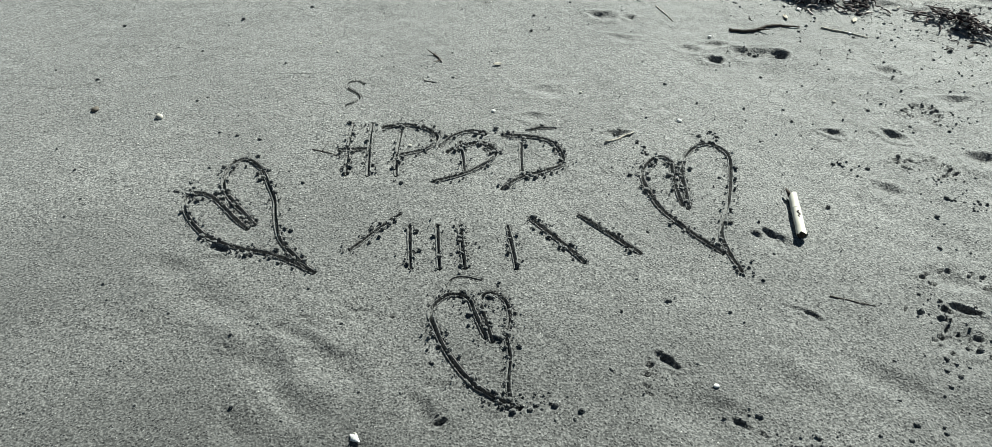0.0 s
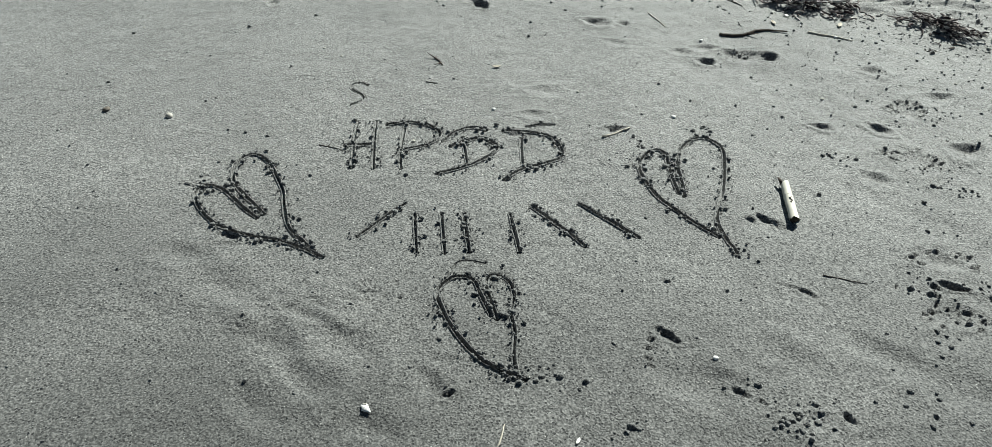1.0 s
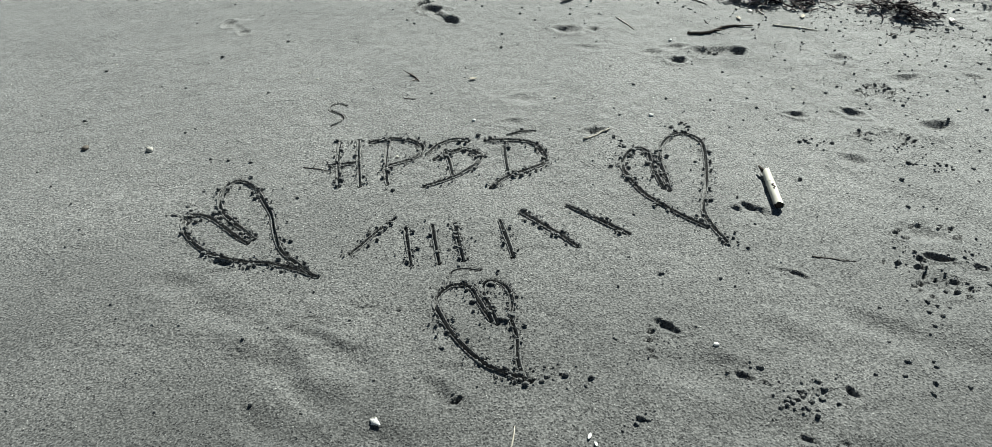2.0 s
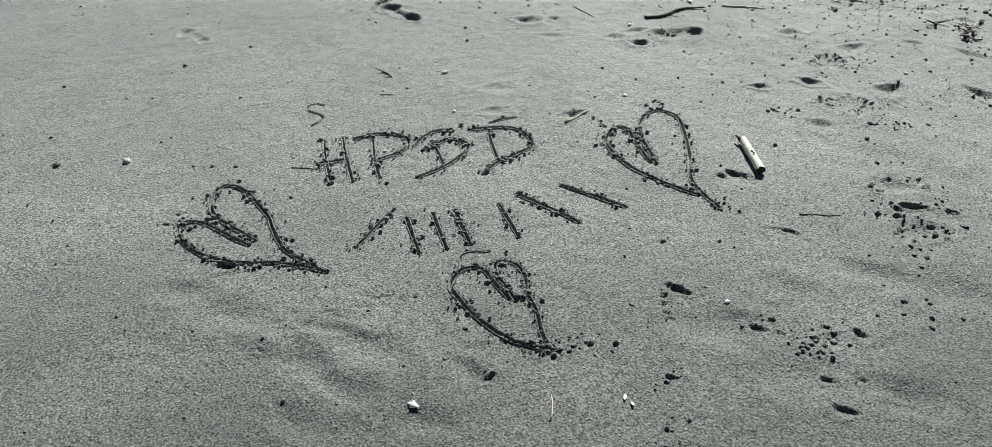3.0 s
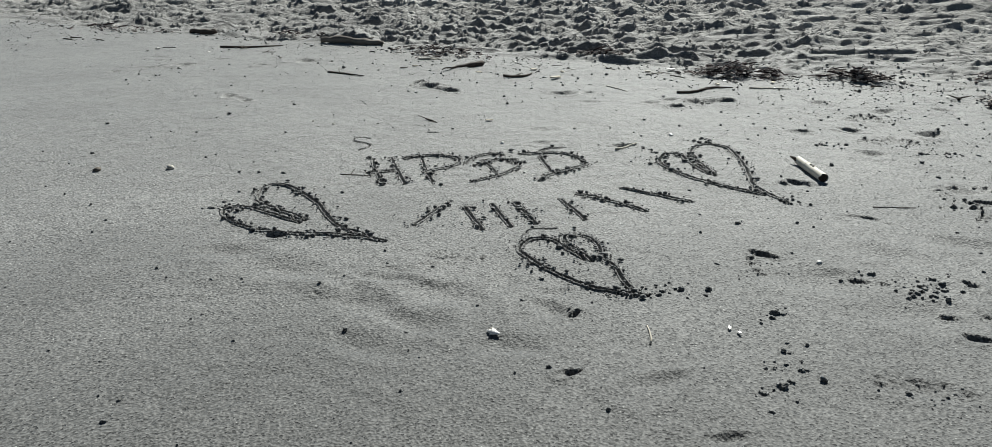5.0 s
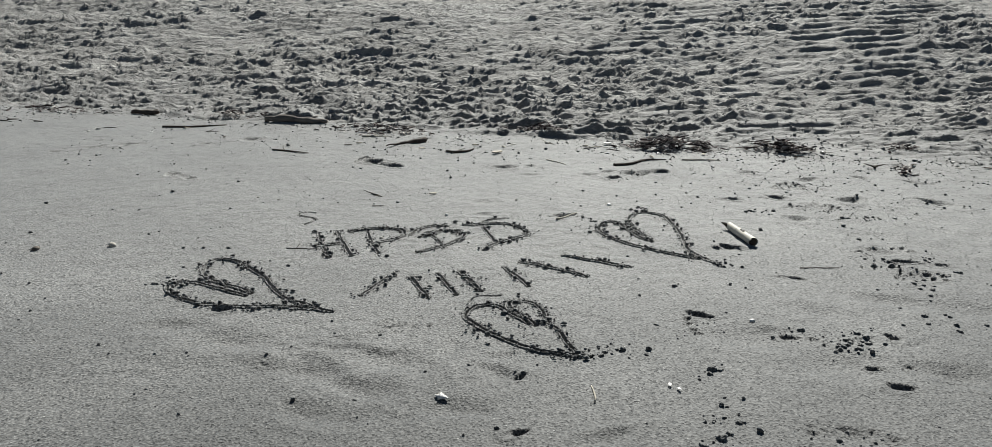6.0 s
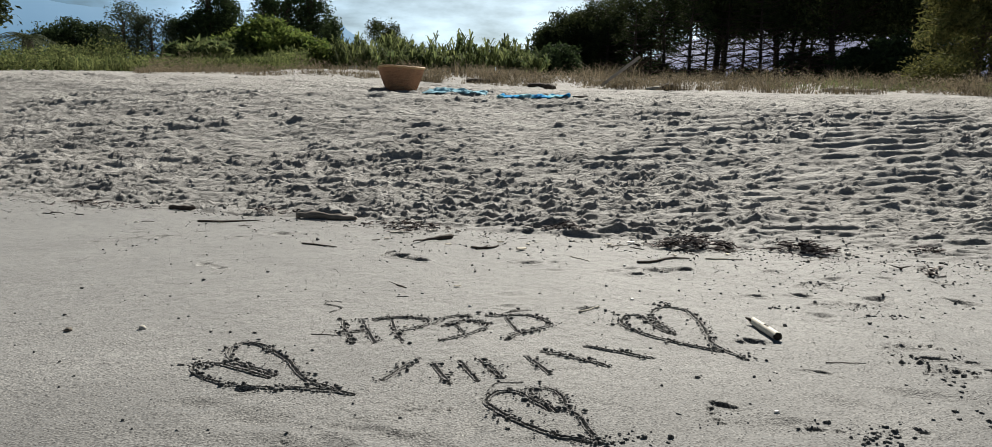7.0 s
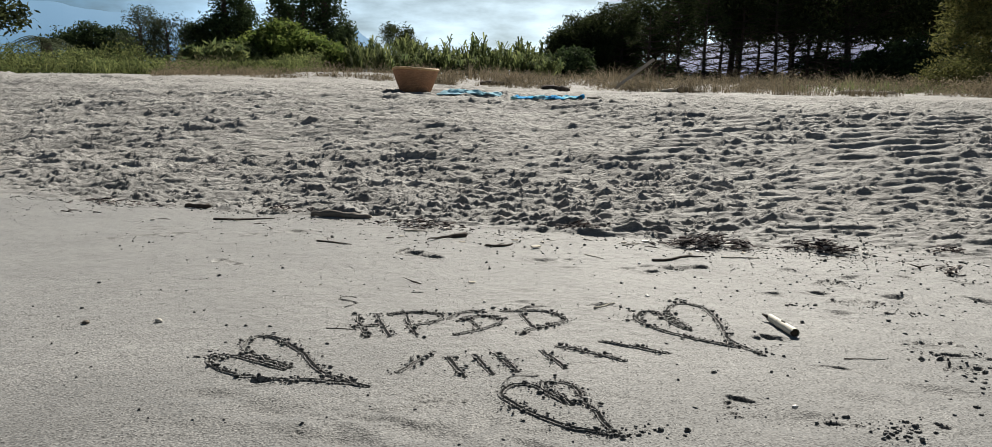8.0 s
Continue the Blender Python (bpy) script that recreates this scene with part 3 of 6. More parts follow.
W, D = 0.0072, 0.0150
drawn(HEART, "slender heart scratched into damp grey sand beside a dark pebble",
      ([(-0.526, 0.414), (-0.564, 0.453), (-0.612, 0.514), (-0.64, 0.605), (-0.652, 0.662), (-0.68, 0.726), (-0.717, 0.797), (-0.763, 0.838),
        (-0.797, 0.824), (-0.814, 0.773), (-0.802, 0.71), (-0.76, 0.649), (-0.721, 0.604), (-0.689, 0.566)], W, D),
      ([(-0.705, 0.55), (-0.747, 0.588), (-0.794, 0.643), (-0.838, 0.68), (-0.881, 0.688), (-0.899, 0.659), (-0.876, 0.597), (-0.82, 0.53),
        (-0.76, 0.492), (-0.697, 0.472), (-0.628, 0.458), (-0.565, 0.431), (-0.505, 0.397)], W, D))
drawn(HEART, "long heart scratched into damp grey sand below the writing",
      ([(-0.012, 0.007), (-0.018, 0.062), (-0.012, 0.139), (-0.02, 0.2), (-0.009, 0.254), (-0.017, 0.298), (-0.043, 0.325), (-0.07, 0.324),
        (-0.079, 0.291), (-0.069, 0.242), (-0.053, 0.179)], W * 0.9, D * 0.85),
      ([(-0.068, 0.19), (-0.08, 0.221), (-0.095, 0.264), (-0.108, 0.304), (-0.132, 0.32), (-0.164, 0.317), (-0.192, 0.29), (-0.202, 0.259),
        (-0.189, 0.216), (-0.166, 0.159), (-0.131, 0.1), (-0.087, 0.049), (-0.038, 0.016), (0.004, -0.005)], W, D))
drawn(HEART, "narrow crumbling heart in grey sand near a bleached cane",
      ([(0.598, 0.407), (0.581, 0.463), (0.572, 0.536), (0.591, 0.605), (0.622, 0.678), (0.649, 0.77), (0.669, 0.868), (0.655, 0.919),
        (0.62, 0.942), (0.576, 0.928), (0.53, 0.872), (0.511, 0.806), (0.507, 0.722), (0.503, 0.653)], W, D),
      ([(0.488, 0.665), (0.484, 0.721), (0.484, 0.8), (0.485, 0.85), (0.463, 0.878), (0.427, 0.857), (0.394, 0.805), (0.398, 0.736),
        (0.424, 0.646), (0.467, 0.584), (0.509, 0.53), (0.562, 0.478)], W, D))
drawn(LETTER, "letter H drawn by finger in grey sand",
      ([(-0.478, 1.029), (-0.479, 0.933), (-0.471, 0.785)], W * 0.9, D * 0.8), ([(-0.419, 1.03), (-0.417, 0.934), (-0.407, 0.78)], W * 0.9, D * 0.8),
      ([(-0.504, 0.895), (-0.456, 0.899), (-0.418, 0.903)], W * 1.15, D * 1.15))
drawn(LETTER, "letter P drawn by finger in grey sand",
      ([(-0.326, 0.988), (-0.331, 0.884), (-0.326, 0.781)], W * 0.9, D * 0.7),
      ([(-0.382, 1.012), (-0.308, 1.025), (-0.246, 1.004), (-0.214, 0.962), (-0.237, 0.913), (-0.281, 0.889), (-0.337, 0.868)], W, D))
drawn(LETTER, "letter B drawn by finger in grey sand",
      ([(-0.144, 0.939), (-0.134, 0.871), (-0.128, 0.806)], W * 0.9, D * 0.7), ([(-0.203, 0.921), (-0.165, 0.97), (-0.115, 0.996), (-0.068, 0.986)], W, D),
      ([(-0.179, 0.894), (-0.125, 0.925), (-0.075, 0.94), (-0.036, 0.896), (-0.051, 0.856), (-0.096, 0.813), (-0.153, 0.777), (-0.214, 0.755)], W, D))
drawn(LETTER, "letter D drawn by finger in grey sand",
      ([(0.043, 0.942), (0.041, 0.874), (0.041, 0.818)], W * 0.9, D * 0.7),
      ([(-0.012, 0.98), (0.067, 0.975), (0.135, 0.948), (0.166, 0.886), (0.158, 0.84), (0.105, 0.81), (0.037, 0.78), (-0.018, 0.733)], W, D),
      ([(0.065, 1.01), (0.11, 1.019), (0.151, 1.023)], W * 0.8, D * 0.8))
for _bar in ([(-0.421, 0.48), (-0.303, 0.615)], [(-0.273, 0.568), (-0.26, 0.414)], [(-0.198, 0.569), (-0.186, 0.414)], [(-0.136, 0.57), (-0.121, 0.415)],
             [(-0.007, 0.571), (0.013, 0.415)], [(0.055, 0.608), (0.19, 0.442)], [(0.191, 0.621), (0.341, 0.476)]):
    drawn(BAR, "plain straight bar drawn by finger in grey sand", (_bar, W, D))
drawn(LETTER, "small letter S scratched thinly into smooth grey sand",
      ([(-0.470, 1.252), (-0.493, 1.263), (-0.517, 1.254), (-0.523, 1.228), (-0.503, 1.203), (-0.482, 1.186), (-0.475, 1.164), (-0.488, 1.141), (-0.512, 1.124)], W * 0.72, D * 0.8))
drawn(MARK, "short curved scratch above a heart in sand",
      ([(-0.165, 0.355), (-0.148, 0.378), (-0.115, 0.382), (-0.08, 0.372)], W * 0.6, D * 0.6))


def groove_cut(x, y, z):
    """The sheet of sand gives way under every stroke."""
    for _, _, strokes in DRAWN:
        for line, w, d in strokes:
            lo, hi = line.min(0) - 0.04, line.max(0) + 0.04
            ii, jj = np.nonzero((x > lo[0]) & (x < hi[0]) & (y > lo[1]) & (y < hi[1]))
            if not len(ii):
                continue
            i0, i1, j0, j1 = ii.min(), ii.max() + 1, jj.min(), jj.max() + 1
            px, py = x[i0:i1, j0:j1], y[i0:i1, j0:j1]
            best = np.full(px.shape, 9.0)
            for qx, qy in line:
                best = np.minimum(best, (px - qx) ** 2 + (py - qy) ** 2)
            r = np.sqrt(best) / w
            z[i0:i1, j0:j1] = np.minimum(z[i0:i1, j0:j1], z[i0:i1, j0:j1] * 0 + beach(px.copy(), py.copy()) - (d + 0.012) * (1 - step(0.55, 0.98, r)))
    return z


# ---- meshes ----
def mesh(name, verts, faces, material=None, smooth=True):
    me = bpy.data.meshes.new(name)
    me.from_pydata([tuple(v) for v in verts], [], [tuple(f) for f in faces])
    if material:
        me.materials.append(material)
    me.polygons.foreach_set("use_smooth", [smooth] * len(me.polygons))
    me.update()
    return me


def flat_mesh(name, verts, faces, material, smooth=True):
    """The same for large arrays with faces of one size."""
    me = bpy.data.meshes.new(name)
    faces = np.asarray(faces, np.int32)
    n, k = faces.shape
    me.vertices.add(len(verts))
    me.vertices.foreach_set("co", np.asarray(verts, np.float32).ravel())
    me.loops.add(n * k)
    me.loops.foreach_set("vertex_index", faces.ravel())
    me.polygons.add(n)
    me.polygons.foreach_set("loop_start", np.arange(0, n * k, k, dtype=np.int32))
    me.polygons.foreach_set("use_smooth", np.full(n, smooth))
    me.materials.append(material)
    me.update(calc_edges=True)
    me.validate()
    return me


def part(name, me, parent, label=""):
    ob = new(name, me)
    ob.parent = parent
    return tagged(ob, label)


def base(name, x, y, z, turn=0.0):
    e = new(name)
    e.matrix_basis = pose(x, y, z, 0, 0, turn)
    return e


def tube(points, radii, sides=8, cap=True):
    """A round bar along points, tapering by radii."""
    p = np.array(points, float)
    r = np.interp(np.linspace(0, 1, len(p)), np.linspace(0, 1, len(radii)), radii)
    verts, faces = [], []
    for n in range(len(p)):
        way = Vector(p[min(n + 1, len(p) - 1)] - p[max(n - 1, 0)]).normalized()
        side = way.cross(Vector((0, 0, 1)) if abs(way.z) < 0.9 else Vector((1, 0, 0))).normalized()
        top = side.cross(way)
        for k in range(sides):
            a = 2 * math.pi * k / sides
            verts.append(Vector(p[n]) + (side * math.cos(a) + top * math.sin(a)) * r[n])
    for n in range(len(p) - 1):
        for k in range(sides):
            a, b = n * sides + k, n * sides + (k + 1) % sides
            faces.append((a, b, b + sides, a + sides))
    if cap:
        faces += [tuple(range(sides))[::-1], tuple(range((len(p) - 1) * sides, len(p) * sides))]
    return verts, faces


def gathered(pieces):
    """Several (verts, faces) as one."""
    verts, faces = [], []
    for v, f in pieces:
        faces += [tuple(i + len(verts) for i in q) for q in f]
        verts += [tuple(c) for c in v]
    return verts, faces


def ball(subdivisions):
    bm = bmesh.new()
    bmesh.ops.create_icosphere(bm, subdivisions=subdivisions, radius=1.0)
    v = np.array([p.co[:] for p in bm.verts])
    f = np.array([[q.index for q in p.verts] for p in bm.faces])
    bm.free()
    return v, f


BALL1, BALL2, BALL3 = ball(1), ball(2), ball(3)
rng = np.random.default_rng(7)


def lumps(places, sizes, shape=BALL1, rough=0.35, flat=0.75):
    """Many small uneven lumps as one array of verts and faces."""
    v0, f0 = shape
    n = len(places)
    k = len(v0)
    turn = rng.uniform(0, 2 * np.pi, n)
    scale = np.asarray(sizes)[:, None] * rng.uniform(0.7, 1.35, (n, 3)) * (1, 1, flat)
    r = 1 + rough * (rng.random((n, k, 1)) - 0.5) * 2
    v = v0[None] * r * scale[:, None]
    c, s = np.cos(turn)[:, None], np.sin(turn)[:, None]
    v = np.stack([v[..., 0] * c - v[..., 1] * s, v[..., 0] * s + v[..., 1] * c, v[..., 2]], -1) + np.asarray(places)[:, None]
    return v.reshape(-1, 3), (f0[None] + (np.arange(n) * k)[:, None, None]).reshape(-1, 3)


def beach_at(x, y):
    return beach(np.atleast_1d(np.asarray(x, float)), np.atleast_1d(np.asarray(y, float)))


def ground_z(x, y):
    return float(beach_at(x, y)[0])


# ---- ground: one sheet, finest where the drawing lies ----
def axis(lo, hi, fine, grow, near, middle, far):
    """Even steps from lo to hi, then steps that widen: slowly as far as near (below lo) and middle (above hi), fast beyond."""
    def out(slow):
        d, h, res = 0.0, fine, []
        while d < far:
            h = fine + grow * d if d < slow else h * 1.22
            d += h
            res.append(d)
        return np.array(res)
    return np.r_[lo - out(near)[::-1], np.arange(lo, hi, fine), hi + out(middle)]


gx, gy = axis(-0.96, 1.5, 0.0125, 0.0075, 3.9, 3.6, 700.0), axis(-0.46, 1.3, 0.0105, 0.0060, 0.5, 9.0, 700.0)
gx, gy = gx[gx > -400], gy[gy > -60]
FAN = (-0.67, -1.46, radians(-26), radians(54), 2.75, 13.0)      # the churned bank's finer part: a fan about a point, from bearing to bearing and from near to far


def sheet(px, py, low_edge):
    """Points and faces of the sand over a grid of places; its rim dips under its neighbour."""
    z = groove_cut(px, py, beach(px.copy(), py.copy()))
    if low_edge:
        for edge in (z[0], z[-1], z[:, 0], z[:, -1]):
            edge -= low_edge
    i = np.arange(px.size).reshape(px.shape)
    f = np.stack([i[:-1, :-1], i[1:, :-1], i[1:, 1:], i[:-1, 1:]], -1).reshape(-1, 4)
    return np.stack([px, py, z], -1).reshape(-1, 3), f


def in_fan(x, y, inset):
    a, r = np.arctan2(x - FAN[0], y - FAN[1]), np.hypot(x - FAN[0], y - FAN[1])
    return (a > FAN[2] + inset / 4) & (a < FAN[3] - inset / 4) & (r > FAN[4] + inset) & (r < FAN[5] - 2 * inset)


_v0, _f0 = sheet(*np.meshgrid(gx, gy, indexing="ij"), 0.0)
_m = _v0[_f0].mean(1)
_f0 = _f0[~(((_m[:, 0] > -0.93) & (_m[:, 0] < 1.60) & (_m[:, 1] > -0.55) & (_m[:, 1] < 1.27)) | in_fan(_m[:, 0], _m[:, 1], 0.05))]
_v1, _f1 = sheet(*np.meshgrid(np.arange(-0.96, 1.63, 0.0041), np.arange(-0.58, 1.3, 0.0040), indexing="ij"), 0.008)
_r = [FAN[4]]
while _r[-1] < FAN[5]:
    _r.append(_r[-1] + 0.0070 + 0.0028 * (_r[-1] - FAN[4]))
_a, _r = np.meshgrid(np.linspace(FAN[2], FAN[3], 720), np.array(_r), indexing="ij")
_v2, _f2 = sheet(FAN[0] + _r * np.sin(_a), FAN[1] + _r * np.cos(_a), 0.012)
_m = _v2[_f2].mean(1)
_f2 = _f2[~((_m[:, 0] > -0.93) & (_m[:, 0] < 1.60) & (_m[:, 1] > -0.55) & (_m[:, 1] < 1.27))]
ground = new("ground", flat_mesh("ground", np.vstack([_v0, _v1, _v2]), np.vstack([_f0, _f1 + len(_v0), _f2 + len(_v0) + len(_v1)]), SAND))
tagged(ground, "grey beach sand, smooth and damp below a churned dry bank", "sand", kind="structure")


# ---- the drawing's lined grooves and crumbs ----
def stroke_mesh(line, w, d, seed):
    n = len(line)
    way = np.gradient(line, axis=0)
    way /= np.hypot(*way.T)[:, None]
    side = np.stack([way[:, 1], -way[:, 0]], 1)
    ss = np.array([-1.7, -1.3, -1.05, -0.84, -0.66, -0.52, -0.28, 0, 0.28, 0.52, 0.66, 0.84, 1.05, 1.3, 1.7])
    rm = min(1.0, (w / W) ** 3)
    hh = np.array([-0.008, 0.0006 * rm, 0.0026 * rm, 0.0045 * rm, 0.002 * rm, -0.45 * d, -0.88 * d, -d, -0.88 * d, -0.45 * d, 0.002 * rm, 0.0045 * rm, 0.0026 * rm, 0.0006 * rm, -0.008])
    s = np.arange(n) * 0.004
    wide = w * (0.95 + 0.5 * fbm(s * 15, s * 0 + seed, 3, seed))
    end = np.clip(np.minimum(s, s[-1] - s) / 0.02, 0, 1) ** 0.5
    px = line[:, 0, None] + side[:, 0, None] * ss * wide[:, None]
    py = line[:, 1, None] + side[:, 1, None] * ss * wide[:, None]
    rough = fbm(px * 110, py * 110, 2, seed + 3, 0.7)
    rim = np.abs(ss) > 0.4
    pz = beach(px.copy(), py.copy()) + hh * (0.35 + 0.65 * end[:, None]) + rough * np.where(rim, 0.0028 * rm, 0.0015 * rm) * (np.abs(ss) < 1.5)
    i = np.arange(n * 15).reshape(n, 15)
    f = np.stack([i[:-1, :-1], i[:-1, 1:], i[1:, 1:], i[1:, :-1]], -1).reshape(-1, 4)
    return np.stack([px, py, pz], -1).reshape(-1, 3), f


for _k, (_name, _label, _strokes) in enumerate(DRAWN):
    _all = np.vstack([l for l, _, _ in _strokes])
    _cx, _cy = _all.mean(0)
    _thing = base(_name, _cx, _cy, 0.0)
    tagged(_thing, _label, "sand drawing", group={HEART: "hearts in the sand", LETTER: "letters in the sand", BAR: "bars in the sand"}.get(_name, ""))
    _pl, _sz = [], []
    for _m, (_line, _w, _d) in enumerate(_strokes):
        _v, _f = stroke_mesh(_line, _w, _d, 100 + 7 * _k + _m)
        part("groove", flat_mesh("groove", _v - (_cx, _cy, 0), _f, SAND), _thing)
        if _w < W * 0.8:
            continue
        _cnt = int(len(_line) * 0.004 * 280)
        _q = rng.integers(0, len(_line), _cnt)
        _clump = vnoise(_q * 0.07 + _k * 9.0, _q * 0.0 + _m, 5)
        _q = _q[rng.random(_cnt) < 0.2 + 1.1 * _clump**2]
        _way = np.gradient(_line, axis=0)[_q]
        _way /= np.hypot(*_way.T)[:, None]
        _o = rng.choice([-1.0, 1.0], len(_q)) * (_w * 0.75 + np.abs(rng.normal(0, 0.0075, len(_q))))
        _x, _y = _line[_q, 0] + _way[:, 1] * _o, _line[_q, 1] - _way[:, 0] * _o
        _s = rng.gamma(0.9, 0.0024, len(_q)) + 0.0009
        _s = np.minimum(_s, 0.0072)
        _q2 = rng.integers(0, len(_line), int(1.6 * len(_q)))
        _x = np.r_[_x, _line[_q2, 0] + rng.normal(0, 0.017, len(_q2))]
        _y = np.r_[_y, _line[_q2, 1] + rng.normal(0, 0.017, len(_q2))]
        _s = np.r_[_s, 0.0009 + rng.gamma(1.2, 0.0009, len(_q2))]
        _pl.append(np.stack([_x - _cx, _y - _cy, beach_at(_x, _y) + _s * 0.45 + 0.002], 1))
        _sz.append(_s)
    if _pl:
        _v, _f = lumps(np.vstack(_pl), np.concatenate(_sz), BALL1, 0.3)
        tagged(part("crumb_litter", flat_mesh("crumb_litter", _v, _f, SAND_DAMP), _thing, "dark damp sand crumbs thrown up beside the grooves"), kind="stuff")


# ---- loose sand ----
def strewn(name, label, xs, ys, sizes, material, shape=BALL1, sink=0.35):
    v, f = lumps(np.stack([xs, ys, beach_at(xs, ys) + np.asarray(sizes) * sink], 1), sizes, shape, 0.35)
    return tagged(new(name, flat_mesh(name, v, f, material)), label, "sand", kind="stuff")


ICO = ball(1)
_n = 5200
_x, _y = rng.uniform(-1.5, 2.6, _n), rng.uniform(-0.55, 2.6, _n)
_keep = (rng.random(_n) < 0.12 + 1.1 * step(0.7, 1.5, _x) * vnoise(_x * 5, _y * 5, 33) ** 2 + 0.4 * step(-0.9, 0.0, uphill(_x, _y))) & (uphill(_x, _y) < 0)
_x, _y = _x[_keep], _y[_keep]
_c = [(1.10, 0.20), (1.15, 0.17), (1.05, 0.27), (1.03, 0.33), (1.26, 0.80), (1.31, 0.77), (1.22, 0.87), (1.42, 1.13), (1.45, 1.08), (1.40, 1.17), (0.60, -0.10), (0.66, -0.08),
      (0.56, -0.12), (0.47, -0.03), (0.53, -0.05), (0.32, 0.05), (0.62, 0.98), (0.41, 0.93), (0.38, 0.87), (0.39, 0.80), (0.60, 0.45), (0.62, 0.42), (0.03, 0.0), (0.08, 0.01),
      (-0.90, 0.71), (0.23, -0.13), (0.10, -0.36), (0.15, -0.30), (1.27, 0.70), (1.36, 0.67), (0.30, -0.42), (0.34, -0.47), (1.02, 0.84), (1.2, 0.28), (0.9, 1.5), (0.34, 0.99)]
_c = np.repeat(np.array(_c), 13, 0) + rng.normal(0, 0.022, (len(_c) * 13, 2)) * (1.3, 0.9)
_x, _y = np.r_[_x, _c[:, 0]], np.r_[_y, _c[:, 1]]
strewn("sand_crumb_scatter", "small dark crumbs strewn over smooth grey sand", _x, _y, np.minimum(0.0012 + rng.gamma(1.4, 0.0013, len(_x)), 0.009), SAND_DAMP)
_n = 3600
_u, _v = rng.uniform(-0.05, 4.4, _n), rng.uniform(-4.2, 5.2, _n)
_x, _y = UP[0] * (_u + FOOT) - UP[1] * _v, UP[1] * (_u + FOOT) + UP[0] * _v
_keep = rng.random(_n) < 0.15 + 1.1 * vnoise(_x * 1.3, _y * 1.3, 44) ** 2
_x, _y = _x[_keep], _y[_keep]
strewn("sand_lump_scatter", "uneven lumps of dry sand on the churned bank", _x, _y, np.minimum(0.002 + rng.gamma(1.2, 0.0014, len(_x)), 0.009), SAND, ICO, 0.3)


_n = 5200
_u, _v = rng.exponential(0.45, _n) - 0.12, rng.uniform(-3.0, 4.2, _n)
_x, _y = UP[0] * (_u + FOOT) - UP[1] * _v, UP[1] * (_u + FOOT) + UP[0] * _v
_keep = rng.random(_n) < 0.15 + 1.3 * vnoise(_x * 2.1, _y * 2.1, 46) ** 2
_x, _y = _x[_keep], _y[_keep]
strewn("sand_clod_scatter", "crumbling clods of dry sand along the foot of the bank", _x, _y, np.minimum(0.002 + rng.gamma(1.2, 0.0016, len(_x)), 0.010), SAND, ICO, 0.3)
_n = 3800
_u, _v = -rng.exponential(0.42, _n), rng.uniform(-2.6, 4.2, _n)
_x, _y = UP[0] * (_u + FOOT) - UP[1] * _v, UP[1] * (_u + FOOT) + UP[0] * _v
_keep = vnoise(_x * 3.1, _y * 3.1, 48) > 0.42
_x, _y = _x[_keep], _y[_keep]
strewn("coarse_grit", "dark grit and crumbs on level sand below the bank", _x, _y, np.minimum(0.0012 + rng.gamma(1.2, 0.0011, len(_x)), 0.006), SAND_DAMP, ICO, 0.3)


def sand_clod(x, y, r, seed):
    """A fist-shaped lump of damp sand, lobed."""
    v0, f0 = BALL2
    w = 1 + 0.8 * np.array([noise.noise(Vector(p) * 1.7 + Vector((seed, 3, 1))) for p in v0])[:, None] + 0.2 * np.array(
        [noise.noise(Vector(p) * 4.5 + Vector((seed, 8, 2))) for p in v0])[:, None]
    r = r * 0.66
    ob = new("sand_clod", flat_mesh("sand_clod", v0 * w * (r * 1.15, r, r * 0.58), f0, SAND_DAMP))
    ob.matrix_basis = pose(x, y, ground_z(x, y) + r * 0.28, 0, 0, seed * 47)
    return tagged(ob, "dark crumbly clod of damp sand lying on the beach", "clod", group="clods of sand")


